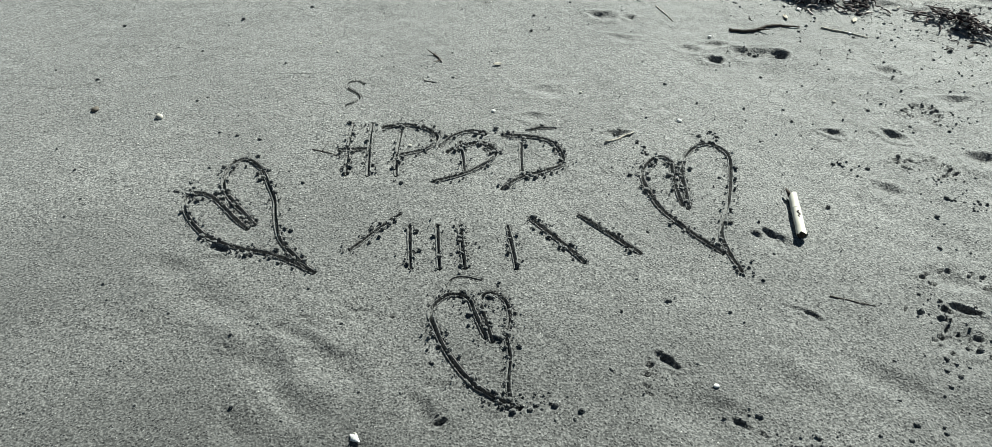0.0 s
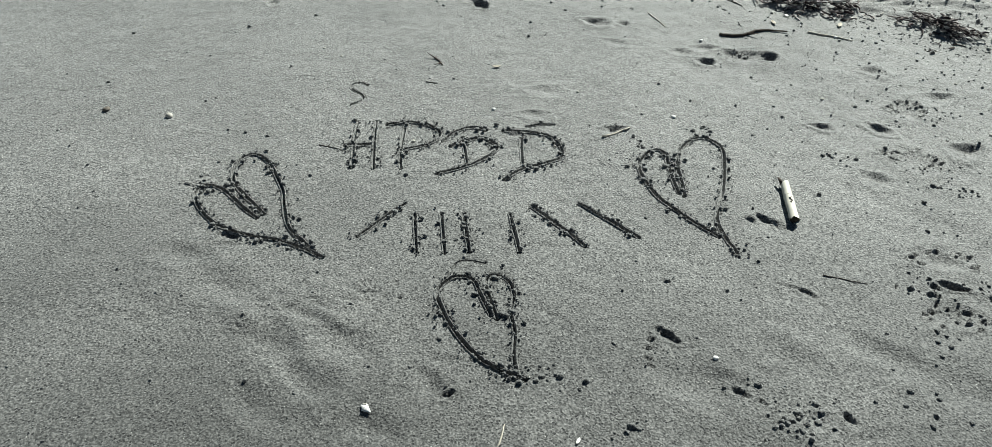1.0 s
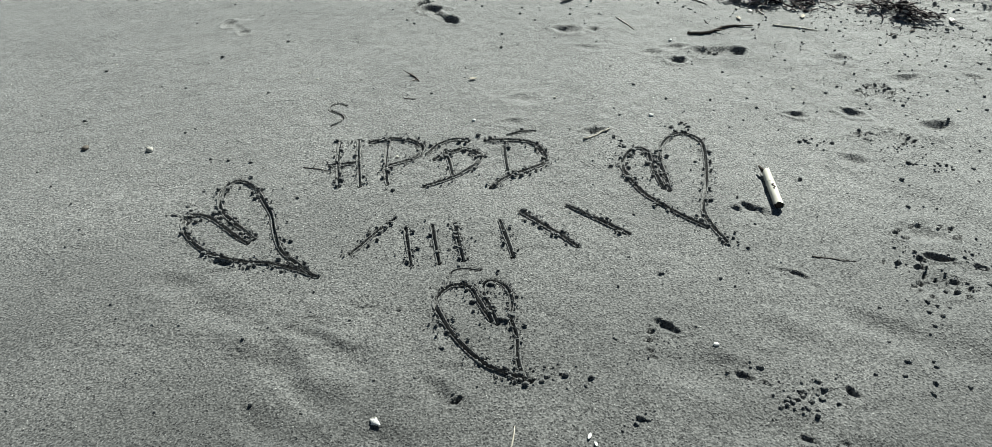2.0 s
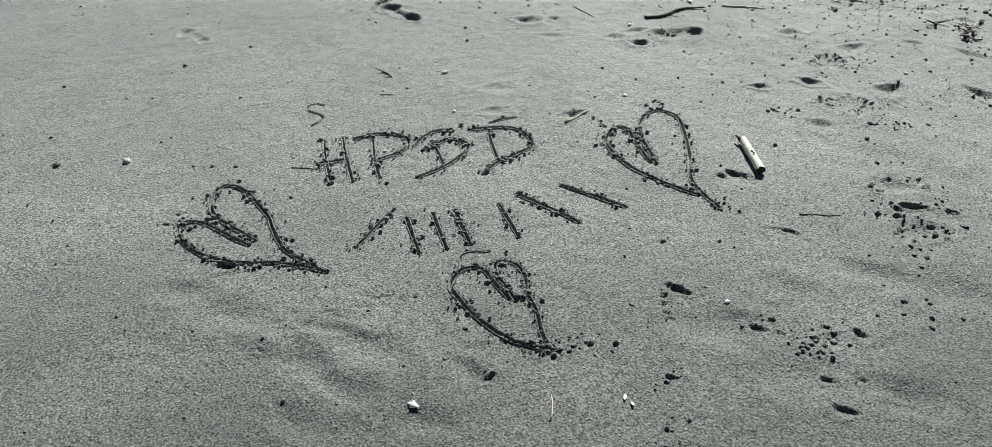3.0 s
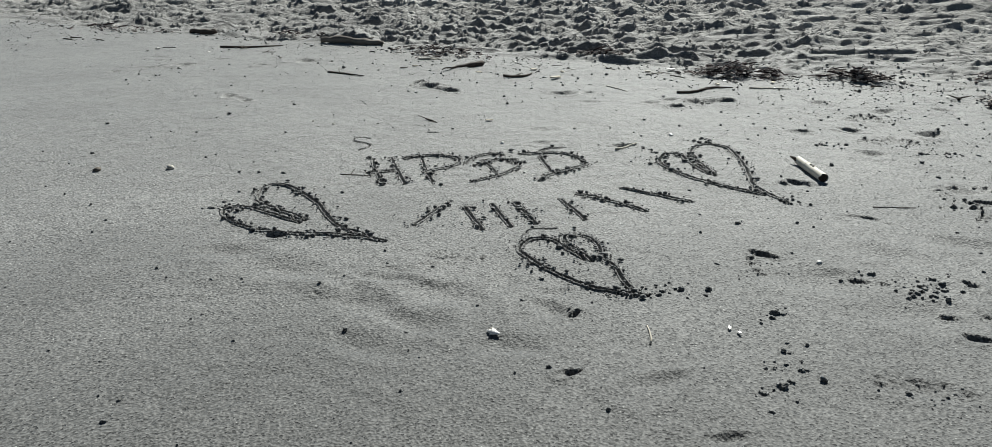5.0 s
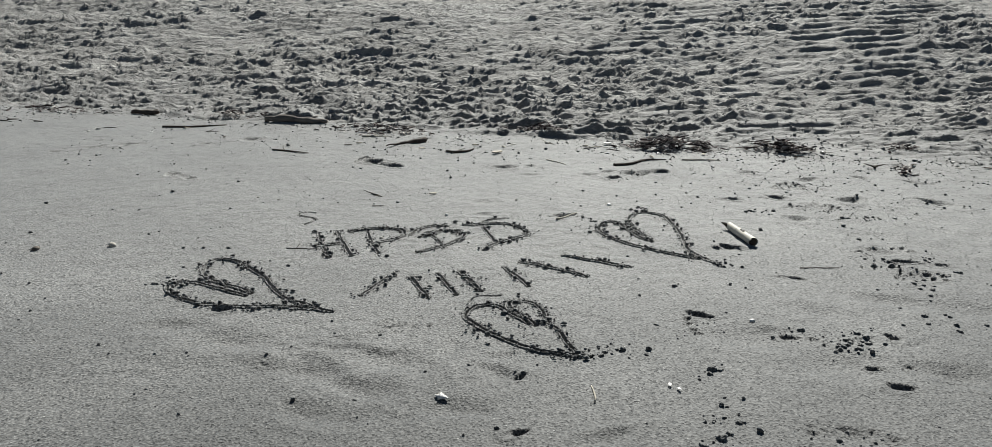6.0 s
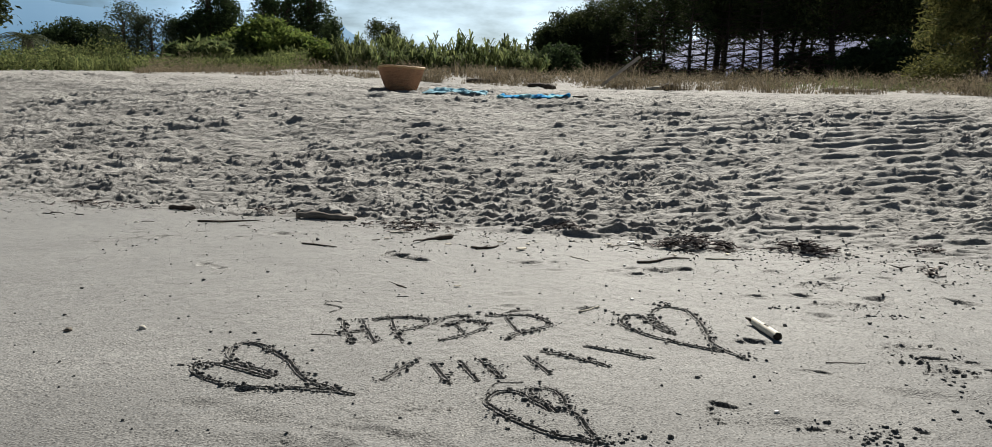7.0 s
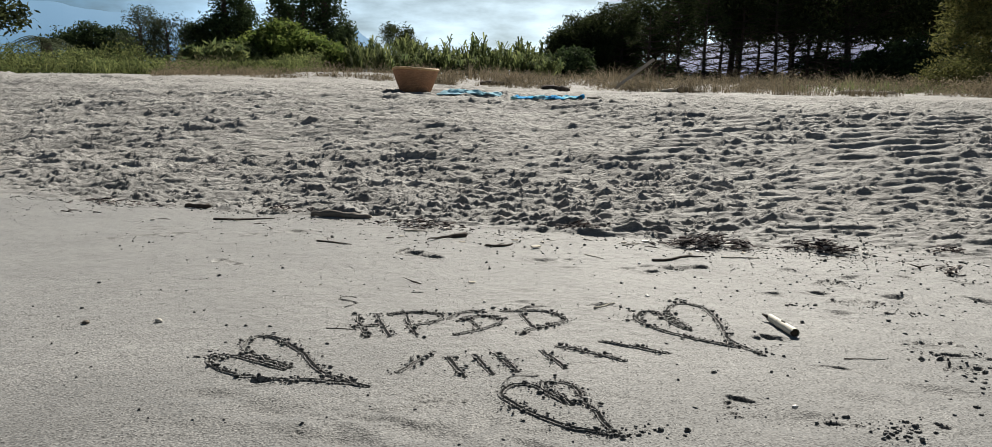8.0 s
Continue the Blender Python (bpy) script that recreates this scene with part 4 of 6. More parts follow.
for _k, (_x, _y, _r) in enumerate((
        (0.389, 0.312, 0.011), (0.227, -0.128, 0.011), (0.215, -0.142, 0.008), (0.242, -0.135, 0.007), (0.101, -0.363, 0.014), (0.125, -0.352, 0.009),
        (0.058, -0.374, 0.010), (0.163, -0.325, 0.009), (0.148, -0.30, 0.006), (0.175, -0.267, 0.005), (0.042, -0.427, 0.007), (0.19, -0.235, 0.005),
        (1.268, 0.712, 0.012), (1.285, 0.70, 0.007), (1.31, 0.69, 0.006), (1.38, 0.66, 0.008), (1.45, 0.665, 0.009), (1.20, 0.73, 0.005),
        (0.60, -0.10, 0.012), (0.57, -0.115, 0.010), (0.645, -0.075, 0.011), (0.635, -0.125, 0.009), (0.555, -0.12, 0.008), (0.665, -0.14, 0.008),
        (0.355, 0.99, 0.010), (0.41, 0.90, 0.008), (0.40, 0.95, 0.007), (0.60, 0.985, 0.011), (0.655, 0.985, 0.010), (0.03, -0.008, 0.009),
        (0.045, 0.004, 0.008), (0.075, 0.01, 0.007), (-0.90, 0.735, 0.009), (-0.93, 0.70, 0.010), (-0.865, 0.80, 0.007), (0.98, 0.855, 0.010),
        (1.012, 0.132, 0.008), (1.029, 0.117, 0.007), (1.0, 0.099, 0.009), (1.024, 0.082, 0.010), (0.989, 0.054, 0.007), (1.06, 0.111, 0.006), (0.966, 0.031, 0.006), (1.224, 0.238, 0.010), (1.208, 0.171, 0.012),
        (0.538, -0.134, 0.008), (0.552, -0.13, 0.008), (0.566, -0.125, 0.009), (0.580, -0.119, 0.008), (0.594, -0.113, 0.008), (0.609, -0.129, 0.009), (0.592, -0.146, 0.009), (0.611, -0.153, 0.007), (0.652, -0.098, 0.010), (0.631, -0.11, 0.007),
        (0.869, -0.044, 0.010), (0.845, -0.084, 0.008), (0.929, -0.065, 0.010), (0.9, -0.11, 0.010), (0.881, -0.139, 0.009), (0.887, 0.126, 0.006), (0.78, -0.072, 0.007),
        (1.005, 0.845, 0.008), (1.30, 1.06, 0.007), (0.86, 0.02, 0.006), (0.93, -0.05, 0.007), (0.97, -0.13, 0.008), (0.22, 0.10, 0.006))):
    sand_clod(_x, _y, _r, _k + 1)


# ---- beach finds ----
def cane_piece(x0, y0, x1, y1, r):
    """A short piece of bleached cane: hollow, with a joint, a dark broken mouth and a splintered end."""
    d = math.hypot(x1 - x0, y1 - y0)
    thing = base("cane_piece", x0, y0, ground_z((x0 + x1) / 2, (y0 + y1) / 2) + r * 0.95, math.degrees(math.atan2(y1 - y0, x1 - x0)))
    tagged(thing, "short bleached white cane lying on grey sand, its end broken", "cane")
    sides, rings, verts, faces = 22, 26, [], []
    for n in range(rings):
        t = n / (rings - 1)
        bulge = 1 + 0.10 * math.exp(-(((t - 0.62) / 0.025) ** 2)) - 0.10 * t
        for k in range(sides):
            a = 2 * math.pi * k / sides
            jag = 0.010 * noise.noise(Vector((math.cos(a) * 1.5, math.sin(a) * 1.5, 4))) if n == 0 else (0.02 * noise.noise(Vector((math.cos(a) * 2, math.sin(a) * 2, 9))) if n == rings - 1 else 0)
            rr = r * bulge * (1 + 0.05 * noise.noise(Vector((t * 6, math.cos(a), math.sin(a)))))
            verts.append((t * d + jag, math.cos(a) * rr, math.sin(a) * rr))
    for n in range(rings - 1):
        for k in range(sides):
            a, b = n * sides + k, n * sides + (k + 1) % sides
            faces.append((a, a + sides, b + sides, b))
    stem = part("stem", mesh("stem", verts, faces, BLEACHED), thing)
    # a closed dark plug paints the shade of the open end
    inner, fi = tube([(d * 0.012, 0, 0), (d * 0.3, 0, 0), (d * 0.55, 0, 0)], [r * 0.86, r * 0.84, r * 0.8], 18)
    part("hollow", mesh("hollow", inner, fi, CANE_SHADE), stem, "dark plug painted as the shade in the cane's open mouth")
    ring, fr = tube([(d * 0.60 + 0.002 * k, 0, 0) for k in range(4)], [r * 0.95, r * 1.04, r * 1.04, r * 0.95], 20)
    part("joint", mesh("joint", ring, fr, BLEACHED), stem)
    scar = [(d * (0.36 + 0.035 * k), r * 0.25 * math.sin(2.2 * k), r * (0.93 + 0.03 * math.cos(1.9 * k))) for k in range(6)]
    v, f = tube(scar, [r * 0.05, r * 0.2, r * 0.12, r * 0.26, r * 0.06], 7)
    part("scar", mesh("scar", v, f, TWIG), stem, "dark stained split in the bleached cane")
    stub, fs = tube([(d * 0.93, r * 0.4, 0.0), (d * 1.0, r * 0.9, r * 0.4), (d * 1.09, r * 1.3, r * 0.5)], [r * 0.5, r * 0.4, r * 0.2], 8)
    part("splinter", mesh("splinter", stub, fs, TWIG), thing, "dark splintered end")


cane_piece(0.786, 0.532, 0.808, 0.700, 0.0135)


def pebble(name, label, x, y, r, material, seed, flat=0.6):
    v0, f0 = BALL2
    w = 1 + 0.3 * np.array([noise.noise(Vector(p) * 1.1 + Vector((seed, 0, 5))) for p in v0])[:, None]
    ob = new(name, flat_mesh(name, v0 * w * (r * 1.2, r, r * flat), f0, material))
    ob.matrix_basis = pose(x, y, ground_z(x, y) + r * flat * 0.55, 0, 0, seed * 61)
    return tagged(ob, label, "pebble")


pebble("pebble", "dark brown pebble on smooth grey sand", -1.288, 1.076, 0.011, STONE_DARK, 1)
pebble("pebble", "pale angular pebble resting on smooth grey sand", -1.076, 1.035, 0.0105, STONE, 2, 0.75)
pebble("pebble", "tiny white pebble beside a bare footprint", 0.452, 0.054, 0.006, SHELL, 3)
pebble("pebble", "small pale pebble on smooth grey sand", -0.04, 1.105, 0.006, SHELL, 4)
pebble("pebble", "small pale pebble near a heart in the sand", 0.552, 1.065, 0.007, SHELL, 5)
pebble("pebble", "small pale pebble on trodden grey sand", 1.094, 1.19, 0.006, STONE, 6)
for _k in range(34):
    _x, _y = random.uniform(-1.9, 2.8), random.uniform(0.9, 3.0)
    if uphill(_x, _y) < -0.05:
        pebble("pebble", "tiny pale pebble on grey sand", _x, _y, random.uniform(0.003, 0.007), random.choice((SHELL, STONE, STONE)), _k + 9)


def shell(x, y, turn, size):
    """A whelk-like shell: a body that coils into a spire, and a lip."""
    thing = base("sea_shell", x, y, ground_z(x, y) + size * 0.12, turn)
    tagged(thing, "small white and grey sea shell lying on grey sand", "shell")
    verts, faces, sides = [], [], 14
    for n in range(30):
        t = n / 29
        r = size * 0.30 * (math.sin(min(1.0, t * 1.5) * math.pi * 0.5) if t < 0.4 else (1.1 - t) / 0.62) * (1 + 0.09 * math.sin(t * 34))
        for k in range(sides):
            a = 2 * math.pi * k / sides
            verts.append(((t - 0.5) * size, r * math.cos(a), r * math.sin(a) * 0.6))
    for n in range(29):
        for k in range(sides):
            a, b = n * sides + k, n * sides + (k + 1) % sides
            faces.append((a, a + sides, b + sides, b))
    faces += [tuple(range(sides)), tuple(range(29 * sides, 30 * sides))[::-1]]
    part("whorl", mesh("whorl", verts, faces, SHELL), thing)
    v, f = tube([(-size * 0.42, size * 0.1, 0), (-size * 0.2, size * 0.26, size * 0.08), (size * 0.1, size * 0.24, size * 0.05)], [size * 0.05, size * 0.07, size * 0.03], 8)
    part("lip", mesh("lip", v, f, STONE), thing, "grey inner lip")


shell(-0.345, -0.08, -40, 0.030)


def flake(name, label, x, y, turn, length, width, material):
    """A thin curled chip, such as a leaf, a bit of bark or a broken shell."""
    verts, faces = [], []
    for side in (0.0, 0.0012):
        for i in range(7):
            for j in range(5):
                a, b = i / 6 - 0.5, j / 4 - 0.5
                w = width * math.sqrt(max(0.05, 1 - (2 * a) ** 2))
                verts.append((a * length, b * w, side + 0.25 * width * (2 * b) ** 2 + 0.1 * length * a * a))
    for i in range(6):
        for j in range(4):
            a = i * 5 + j
            faces += [(a, a + 1, a + 6, a + 5), (a + 35, a + 40, a + 41, a + 36)]
    edge = [i * 5 for i in range(7)] + [30 + j for j in range(1, 5)] + [i * 5 + 4 for i in range(5, -1, -1)] + [3, 2, 1]
    for a, b in zip(edge, edge[1:] + edge[:1]):
        faces.append((a, b, b + 35, a + 35))
    ob = new(name, mesh(name, verts, faces, material))
    ob.matrix_basis = pose(x, y, ground_z(x, y) + 0.002, 4, 3, turn)
    return tagged(ob, label, "debris")


flake("shell_chip", "pale pinkish chip of shell on damp sand", 0.108, -0.165, 60, 0.017, 0.007, SHELL)
flake("shell_chip", "pale broken bit of shell on damp sand", 0.118, -0.185, 100, 0.013, 0.006, SHELL)
flake("dry_leaf", "pale dry leaf on grey sand", -0.024, 1.38, 10, 0.03, 0.012, TWIG_PALE)
flake("dry_leaf", "pale dry leaf near the foot of the bank", 0.427, 2.015, 20, 0.06, 0.025, TWIG_PALE)
flake("dry_leaf", "pale dry leaf beside dark wrack", 1.004, 2.044, 25, 0.06, 0.024, SHELL)
flake("dry_leaf", "curled pale leaf beside dark wrack", 1.92, 1.62, 70, 0.05, 0.02, SHELL)
for _k in range(26):
    _t = random.random()
    _x, _y = -1.6 + 4.4 * _t, 3.35 - 2.15 * _t - random.random() * 0.35
    flake("dry_leaf", "small pale dry leaf along the tide line", _x, _y, random.uniform(0, 180), random.uniform(0.015, 0.045), random.uniform(0.008, 0.016), random.choice((TWIG_PALE, SHELL, TWIG)))


def twig(label, points, r, material, forks=0):
    """A thin bent stick with small side shoots, resting on the sand."""
    p = spline(points, 0.012)
    thing = base("twig", *p[0], 0.0)
    tagged(thing, label, "twig")
    z = beach_at(p[:, 0], p[:, 1])
    z = np.convolve(np.pad(z, 2, mode="edge"), np.ones(5) / 5, "valid") + r * 0.8
    line = [(a - p[0, 0] + random.uniform(-1, 1) * r * 0.6, b - p[0, 1] + random.uniform(-1, 1) * r * 0.6, c) for (a, b), c in zip(p, z)]
    v, f = tube(line, [r, r * 0.9, r * 0.45], 7)
    stem = part("stem", mesh("stem", v, f, material), thing)
    for k in range(forks):
        a = line[int(len(line) * (0.35 + 0.3 * k)) % len(line)]
        turn = random.uniform(0, 6.28)
        q = [(a[0] + math.cos(turn) * t, a[1] + math.sin(turn) * t, a[2] + t * 0.25) for t in (0, 0.02, 0.045)]
        v, f = tube(q, [r * 0.7, r * 0.5, r * 0.2], 6)
        part("side_shoot", mesh("side_shoot", v, f, material), stem)
    return thing


twig("thin bleached stick lying on grey sand", [(1.21, 1.69), (1.29, 1.65), (1.363, 1.611)], 0.0035, TWIG_PALE)
twig("dark bent twig on grey sand", [(0.846, 1.645), (0.92, 1.635), (1.0, 1.67), (1.121, 1.68)], 0.006, TWIG, 1)
twig("thin pale straw on grey sand", [(0.60, 1.82), (0.635, 1.73), (0.645, 1.70)], 0.0025, TWIG_PALE)
twig("small forked dark twig on grey sand", [(-0.245, 1.44), (-0.222, 1.40), (-0.215, 1.385)], 0.003, TWIG, 2)
twig("thin dark twig on grey sand", [(-0.569, 2.33), (-0.49, 2.28), (-0.414, 2.218)], 0.0045, TWIG, 1)
twig("long thin stick by the foot of the bank", [(-1.10, 3.05), (-0.95, 3.02), (-0.78, 3.03)], 0.006, TWIG, 1)
twig("fine dark straw on grey sand", [(0.80, 0.327), (0.85, 0.31), (0.905, 0.293)], 0.0016, TWIG)
twig("short reddish twig pressed into damp sand", [(-0.065, -0.185), (-0.052, -0.15), (-0.045, -0.125)], 0.0022, TWIG_PALE)
twig("fine dark straw on grey sand", [(-0.585, 0.895), (-0.545, 0.883), (-0.50, 0.865)], 0.0016, TWIG, 1)
twig("short pale stick beside a heart in the sand", [(0.30, 0.945), (0.345, 0.965), (0.395, 1.0)], 0.004, TWIG_PALE)
twig("fine dark straw on grey sand", [(-0.27, 1.27), (-0.25, 1.262), (-0.228, 1.258)], 0.0016, TWIG)
twig("upright dry stalk stuck in trodden sand", [(1.93, 1.29), (1.94, 1.30), (1.96, 1.33)], 0.006, TWIG, 2)
for _k in range(16):
    _t = random.random()
    _x, _y = -2.0 + 4.9 * _t, 3.6 - 2.5 * _t - random.random() * 0.22
    _a, _l = random.uniform(-0.9, 0.4), random.uniform(0.03, 0.12)
    twig("thin dry twig along the tide line", [(_x, _y), (_x + _l * 0.5 * math.cos(_a), _y + _l * 0.5 * math.sin(_a) + 0.01), (_x + _l * math.cos(_a), _y + _l * math.sin(_a))],
         random.uniform(0.0015, 0.004), random.choice((TWIG, TWIG, TWIG_PALE)), random.choice((0, 0, 1)))


def driftwood(label, x0, y0, x1, y1, r, material=TWIG, shape=(0.72, 1.0, 1.08, 0.95, 0.9, 0.6)):
    d = math.hypot(x1 - x0, y1 - y0)
    ob = base("driftwood_log", x0, y0, ground_z((x0 + x1) / 2, (y0 + y1) / 2) + r * 0.5, math.degrees(math.atan2(y1 - y0, x1 - x0)))
    tagged(ob, label, "driftwood")
    line = [(t * d, 0.02 * d * math.sin(t * 5), 0.01 * d * math.sin(t * 7)) for t in np.linspace(0, 1, 14)]
    v, f = tube(line, [r * k for k in shape], 12)
    v = [Vector(p) + Vector((0, 1, 1)) * r * 0.45 * noise.noise(Vector(p) * 22) for p in v]
    body = part("log", mesh("log", v, f, material), ob)
    k = line[9]
    v, f = tube([k, (k[0] + r, k[1] + r * 1.2, k[2] + r * 0.8), (k[0] + r * 1.8, k[1] + r * 2.0, k[2] + r * 1.0)], [r * 0.4, r * 0.3, r * 0.15], 7)
    part("branch_stub", mesh("branch_stub", v, f, material), body)
    return ob


driftwood("grey waterlogged log half buried at the foot of the bank", -0.575, 3.09, -0.25, 2.95, 0.022, LOG_WOOD)
driftwood("dark stub of wood in churned sand", -1.30, 3.52, -1.15, 3.46, 0.016)
# dark bar added in place of the shadow in a sand groove
driftwood("dark tapering bar standing in for a shaded groove near the bank", -0.047, 2.26, 0.165, 2.37, 0.012, TWIG, (0.2, 0.35, 0.45, 0.8, 1.3, 1.0))
twig("thin bent strip of bark on smooth sand", [(0.206, 2.10), (0.24, 2.072), (0.31, 2.075), (0.346, 2.124)], 0.006, TWIG, 1)


def wrack_pile(label, x, y, turn, length, width, strands, height):
    """Washed-up cane, bark and weed: a heap of short chips with a few longer sticks."""
    pieces = []
    c, s = math.cos(radians(turn)), math.sin(radians(turn))
    for n in range(strands):
        a, b = random.gauss(0, 0.24) * length, random.gauss(0, 0.26) * width
        px, py = x + a * c - b * s, y + a * s + b * c
        if noise.noise(Vector((px * 16, py * 16, 3.0))) < -0.08:
            continue
        heap = math.exp(-((2.2 * a / length) ** 2) - (2.2 * b / width) ** 2)
        z = ground_z(px, py) + 0.002 + random.random() * height * heap
        w = radians(turn) + random.gauss(0, 1.0)
        l, bend, tip = random.uniform(0.012, 0.034) * random.choice((1, 1, 1.4, 2.4)), random.gauss(0, 0.9), random.uniform(-0.45, 0.6) * heap
        line = [(px + l * t * math.cos(w + bend * t), py + l * t * math.sin(w + bend * t), z + l * (tip * (t + 0.5) + 0.12 * (0.25 - t * t))) for t in np.linspace(-0.5, 0.5, 5)]
        r = random.uniform(0.0012, 0.0038) * random.choice((1, 1, 1.7))
        pieces.append(tube(line, [r * 0.7, r, r, r * 0.5], 5))
    v, f = gathered(pieces)
    return tagged(new("wrack_pile", mesh("wrack_pile", v, f, WRACK)), label, "wrack", group="wrack along the tide line", kind="stuff")


wrack_pile("tangle of dark dry cane and weed at the tide line", 1.27, 1.92, -18, 0.40, 0.17, 560, 0.06)
wrack_pile("dark rotten weed on sand at the tide line", 1.75, 1.71, -36, 0.34, 0.12, 330, 0.05)
wrack_pile("strip of dark dry weed at the bank's foot", 0.80, 2.38, -24, 0.30, 0.09, 170, 0.035)
wrack_pile("scattered dark weed and bark at the bank's foot", 0.0, 2.68, -22, 0.42, 0.18, 260, 0.035)
wrack_pile("sparse weed and twigs at the bank's foot", -0.69, 3.30, -25, 0.4, 0.14, 120, 0.035)
wrack_pile("sparse dark weed on the churned sand", -1.75, 3.75, -28, 0.7, 0.2, 90, 0.03)
wrack_pile("few dry stalks on trodden sand", 2.0, 1.22, 40, 0.12, 0.10, 60, 0.05)
wrack_pile("few pale stalks and weed on raked sand", 2.30, 1.54, -10, 0.2, 0.08, 50, 0.03)


# ---- on the crest: basket and towels ----
def wicker_basket(x, y, r_top, r_foot, height):
    thing = base("wicker_basket", x, y, ground_z(x, y) - 0.03, 20)
    tagged(thing, "round brown wicker basket with a pale braided rim, on dry sand", "basket")
    sides, rows = 120, 60

    def wall(inset, weave):
        verts = []
        for n in range(rows + 1):
            t = n / rows
            r = r_foot + (r_top - r_foot) * (t ** 0.8) - inset
            for k in range(sides):
                a = 2 * math.pi * k / sides
                w = weave * math.sin(a * 20 + (math.pi if (n // 3) % 2 else 0)) + 0.4 * weave * math.cos(n * 2 * math.pi / 3)
                verts.append(((r + w) * math.cos(a) * 1.04, (r + w) * math.sin(a), t * height * (1 + 0.03 * math.sin(2 * a + 0.6))))
        return verts
    out, inn = wall(0, 0.006), wall(0.018, 0.004)
    faces, m = [], len(out)
    for n in range(rows):
        for k in range(sides):
            a, b = n * sides + k, n * sides + (k + 1) % sides
            faces += [(a, b, b + sides, a + sides), (m + a, m + a + sides, m + b + sides, m + b)]
    for k in range(sides):
        a, b = rows * sides + k, rows * sides + (k + 1) % sides
        faces += [(a, b, m + b, m + a), (k, m + k, m + (k + 1) % sides, (k + 1) % sides)]
    part("body", mesh("body", out + inn, faces, WICKER), thing)
    for phase in (0.0, math.pi):
        line = []
        for k in range(161):
            a = 2 * math.pi * k / 160
            rr = r_top - 0.006 + 0.004 * math.cos(40 * a + phase)
            line.append((rr * math.cos(a) * 1.04, rr * math.sin(a), height * (1 + 0.03 * math.sin(2 * a + 0.6)) + 0.004 * math.sin(40 * a + phase)))
        v, f = tube(line, [0.012, 0.012], 8, False)
        part("rim_braid", mesh("rim_braid", v, f, WICKER_RIM), thing, "pale braided rim")
    v, f = tube([(0, 0, 0.012), (0, 0, 0.03)], [r_foot, r_foot], 40)
    part("bottom", mesh("bottom", v, f, WICKER), thing)


wicker_basket(0.86, 8.66, 0.285, 0.16, 0.315)


def towel(label, x, y, turn, length, width, material, seed):
    """A beach towel laid on uneven sand, with folds and a thickness."""
    nx, ny, verts, faces = 46, 26, [], []
    c, s = math.cos(radians(turn)), math.sin(radians(turn))
    px = np.array([[x + (i / nx - 0.5) * length * c - (j / ny - 0.5) * width * s for j in range(ny + 1)] for i in range(nx + 1)])
    py = np.array([[y + (i / nx - 0.5) * length * s + (j / ny - 0.5) * width * c for j in range(ny + 1)] for i in range(nx + 1)])
    pz = lie(px, py) + 0.5 * churn(px, py) + 0.008 + 0.02 * fbm(px * 3 + seed, py * 3, 3, 9)
    pz = np.maximum(pz, beach(px.copy(), py.copy()) + 0.012)
    for k in (0.0, 0.008):
        verts += [(a - x, b - y, d + k) for a, b, d in zip(px.ravel(), py.ravel(), pz.ravel())]
    m = (nx + 1) * (ny + 1)
    for i in range(nx):
        for j in range(ny):
            a = i * (ny + 1) + j
            faces += [(a, a + 1, a + ny + 2, a + ny + 1), (m + a, m + a + ny + 1, m + a + ny + 2, m + a + 1)]
    edge = [i * (ny + 1) for i in range(nx + 1)] + [nx * (ny + 1) + j for j in range(1, ny + 1)] + [i * (ny + 1) + ny for i in range(nx - 1, -1, -1)] + list(range(ny - 1, 0, -1))
    for a, b in zip(edge, edge[1:] + edge[:1]):
        faces.append((a, b, b + m, a + m))
    ob = new("beach_towel", mesh("beach_towel", verts, faces, material))
    ob.location = (x, y, 0)
    return tagged(ob, label, "towel", group="towels on the sand")


TOWEL_PALE = plain_material("turquoise_towel", (0.30, 0.54, 0.66), 0.95, 0.3, 9.0, 0.4, 0.004)
towel("pale turquoise beach towel spread on dry sand", 1.35, 7.67, -25, 0.72, 0.34, TOWEL_PALE, 1)
towel("bright blue beach towel spread on dry sand", 2.07, 6.88, -25, 0.80, 0.4, TOWEL, 5)
driftwood("dark stick beside a blue towel", 2.49, 6.84, 2.66, 6.80, 0.02)


# ---- plants ----
def cards(centres, sizes, aspect=2.2, droop=0.0):
    """Leaves: one small bent blade a place, turned at random."""
    n = len(centres)
    way = rng.normal(0, 1, (n, 3))
    way[:, 2] = way[:, 2] * 0.8 - droop
    way /= np.linalg.norm(way, axis=1)[:, None]
    side = np.cross(way, rng.normal(0, 1, (n, 3)))
    side /= np.linalg.norm(side, axis=1)[:, None] + 1e-9
    sz = np.asarray(sizes)[:, None]
    a, b = way * sz * aspect * 0.5, side * sz * 0.5
    v = np.stack([centres - a, centres + b * 0.9, centres + a, centres - b * 0.9], 1).reshape(-1, 3)
    return v, np.arange(4 * n).reshape(n, 4)


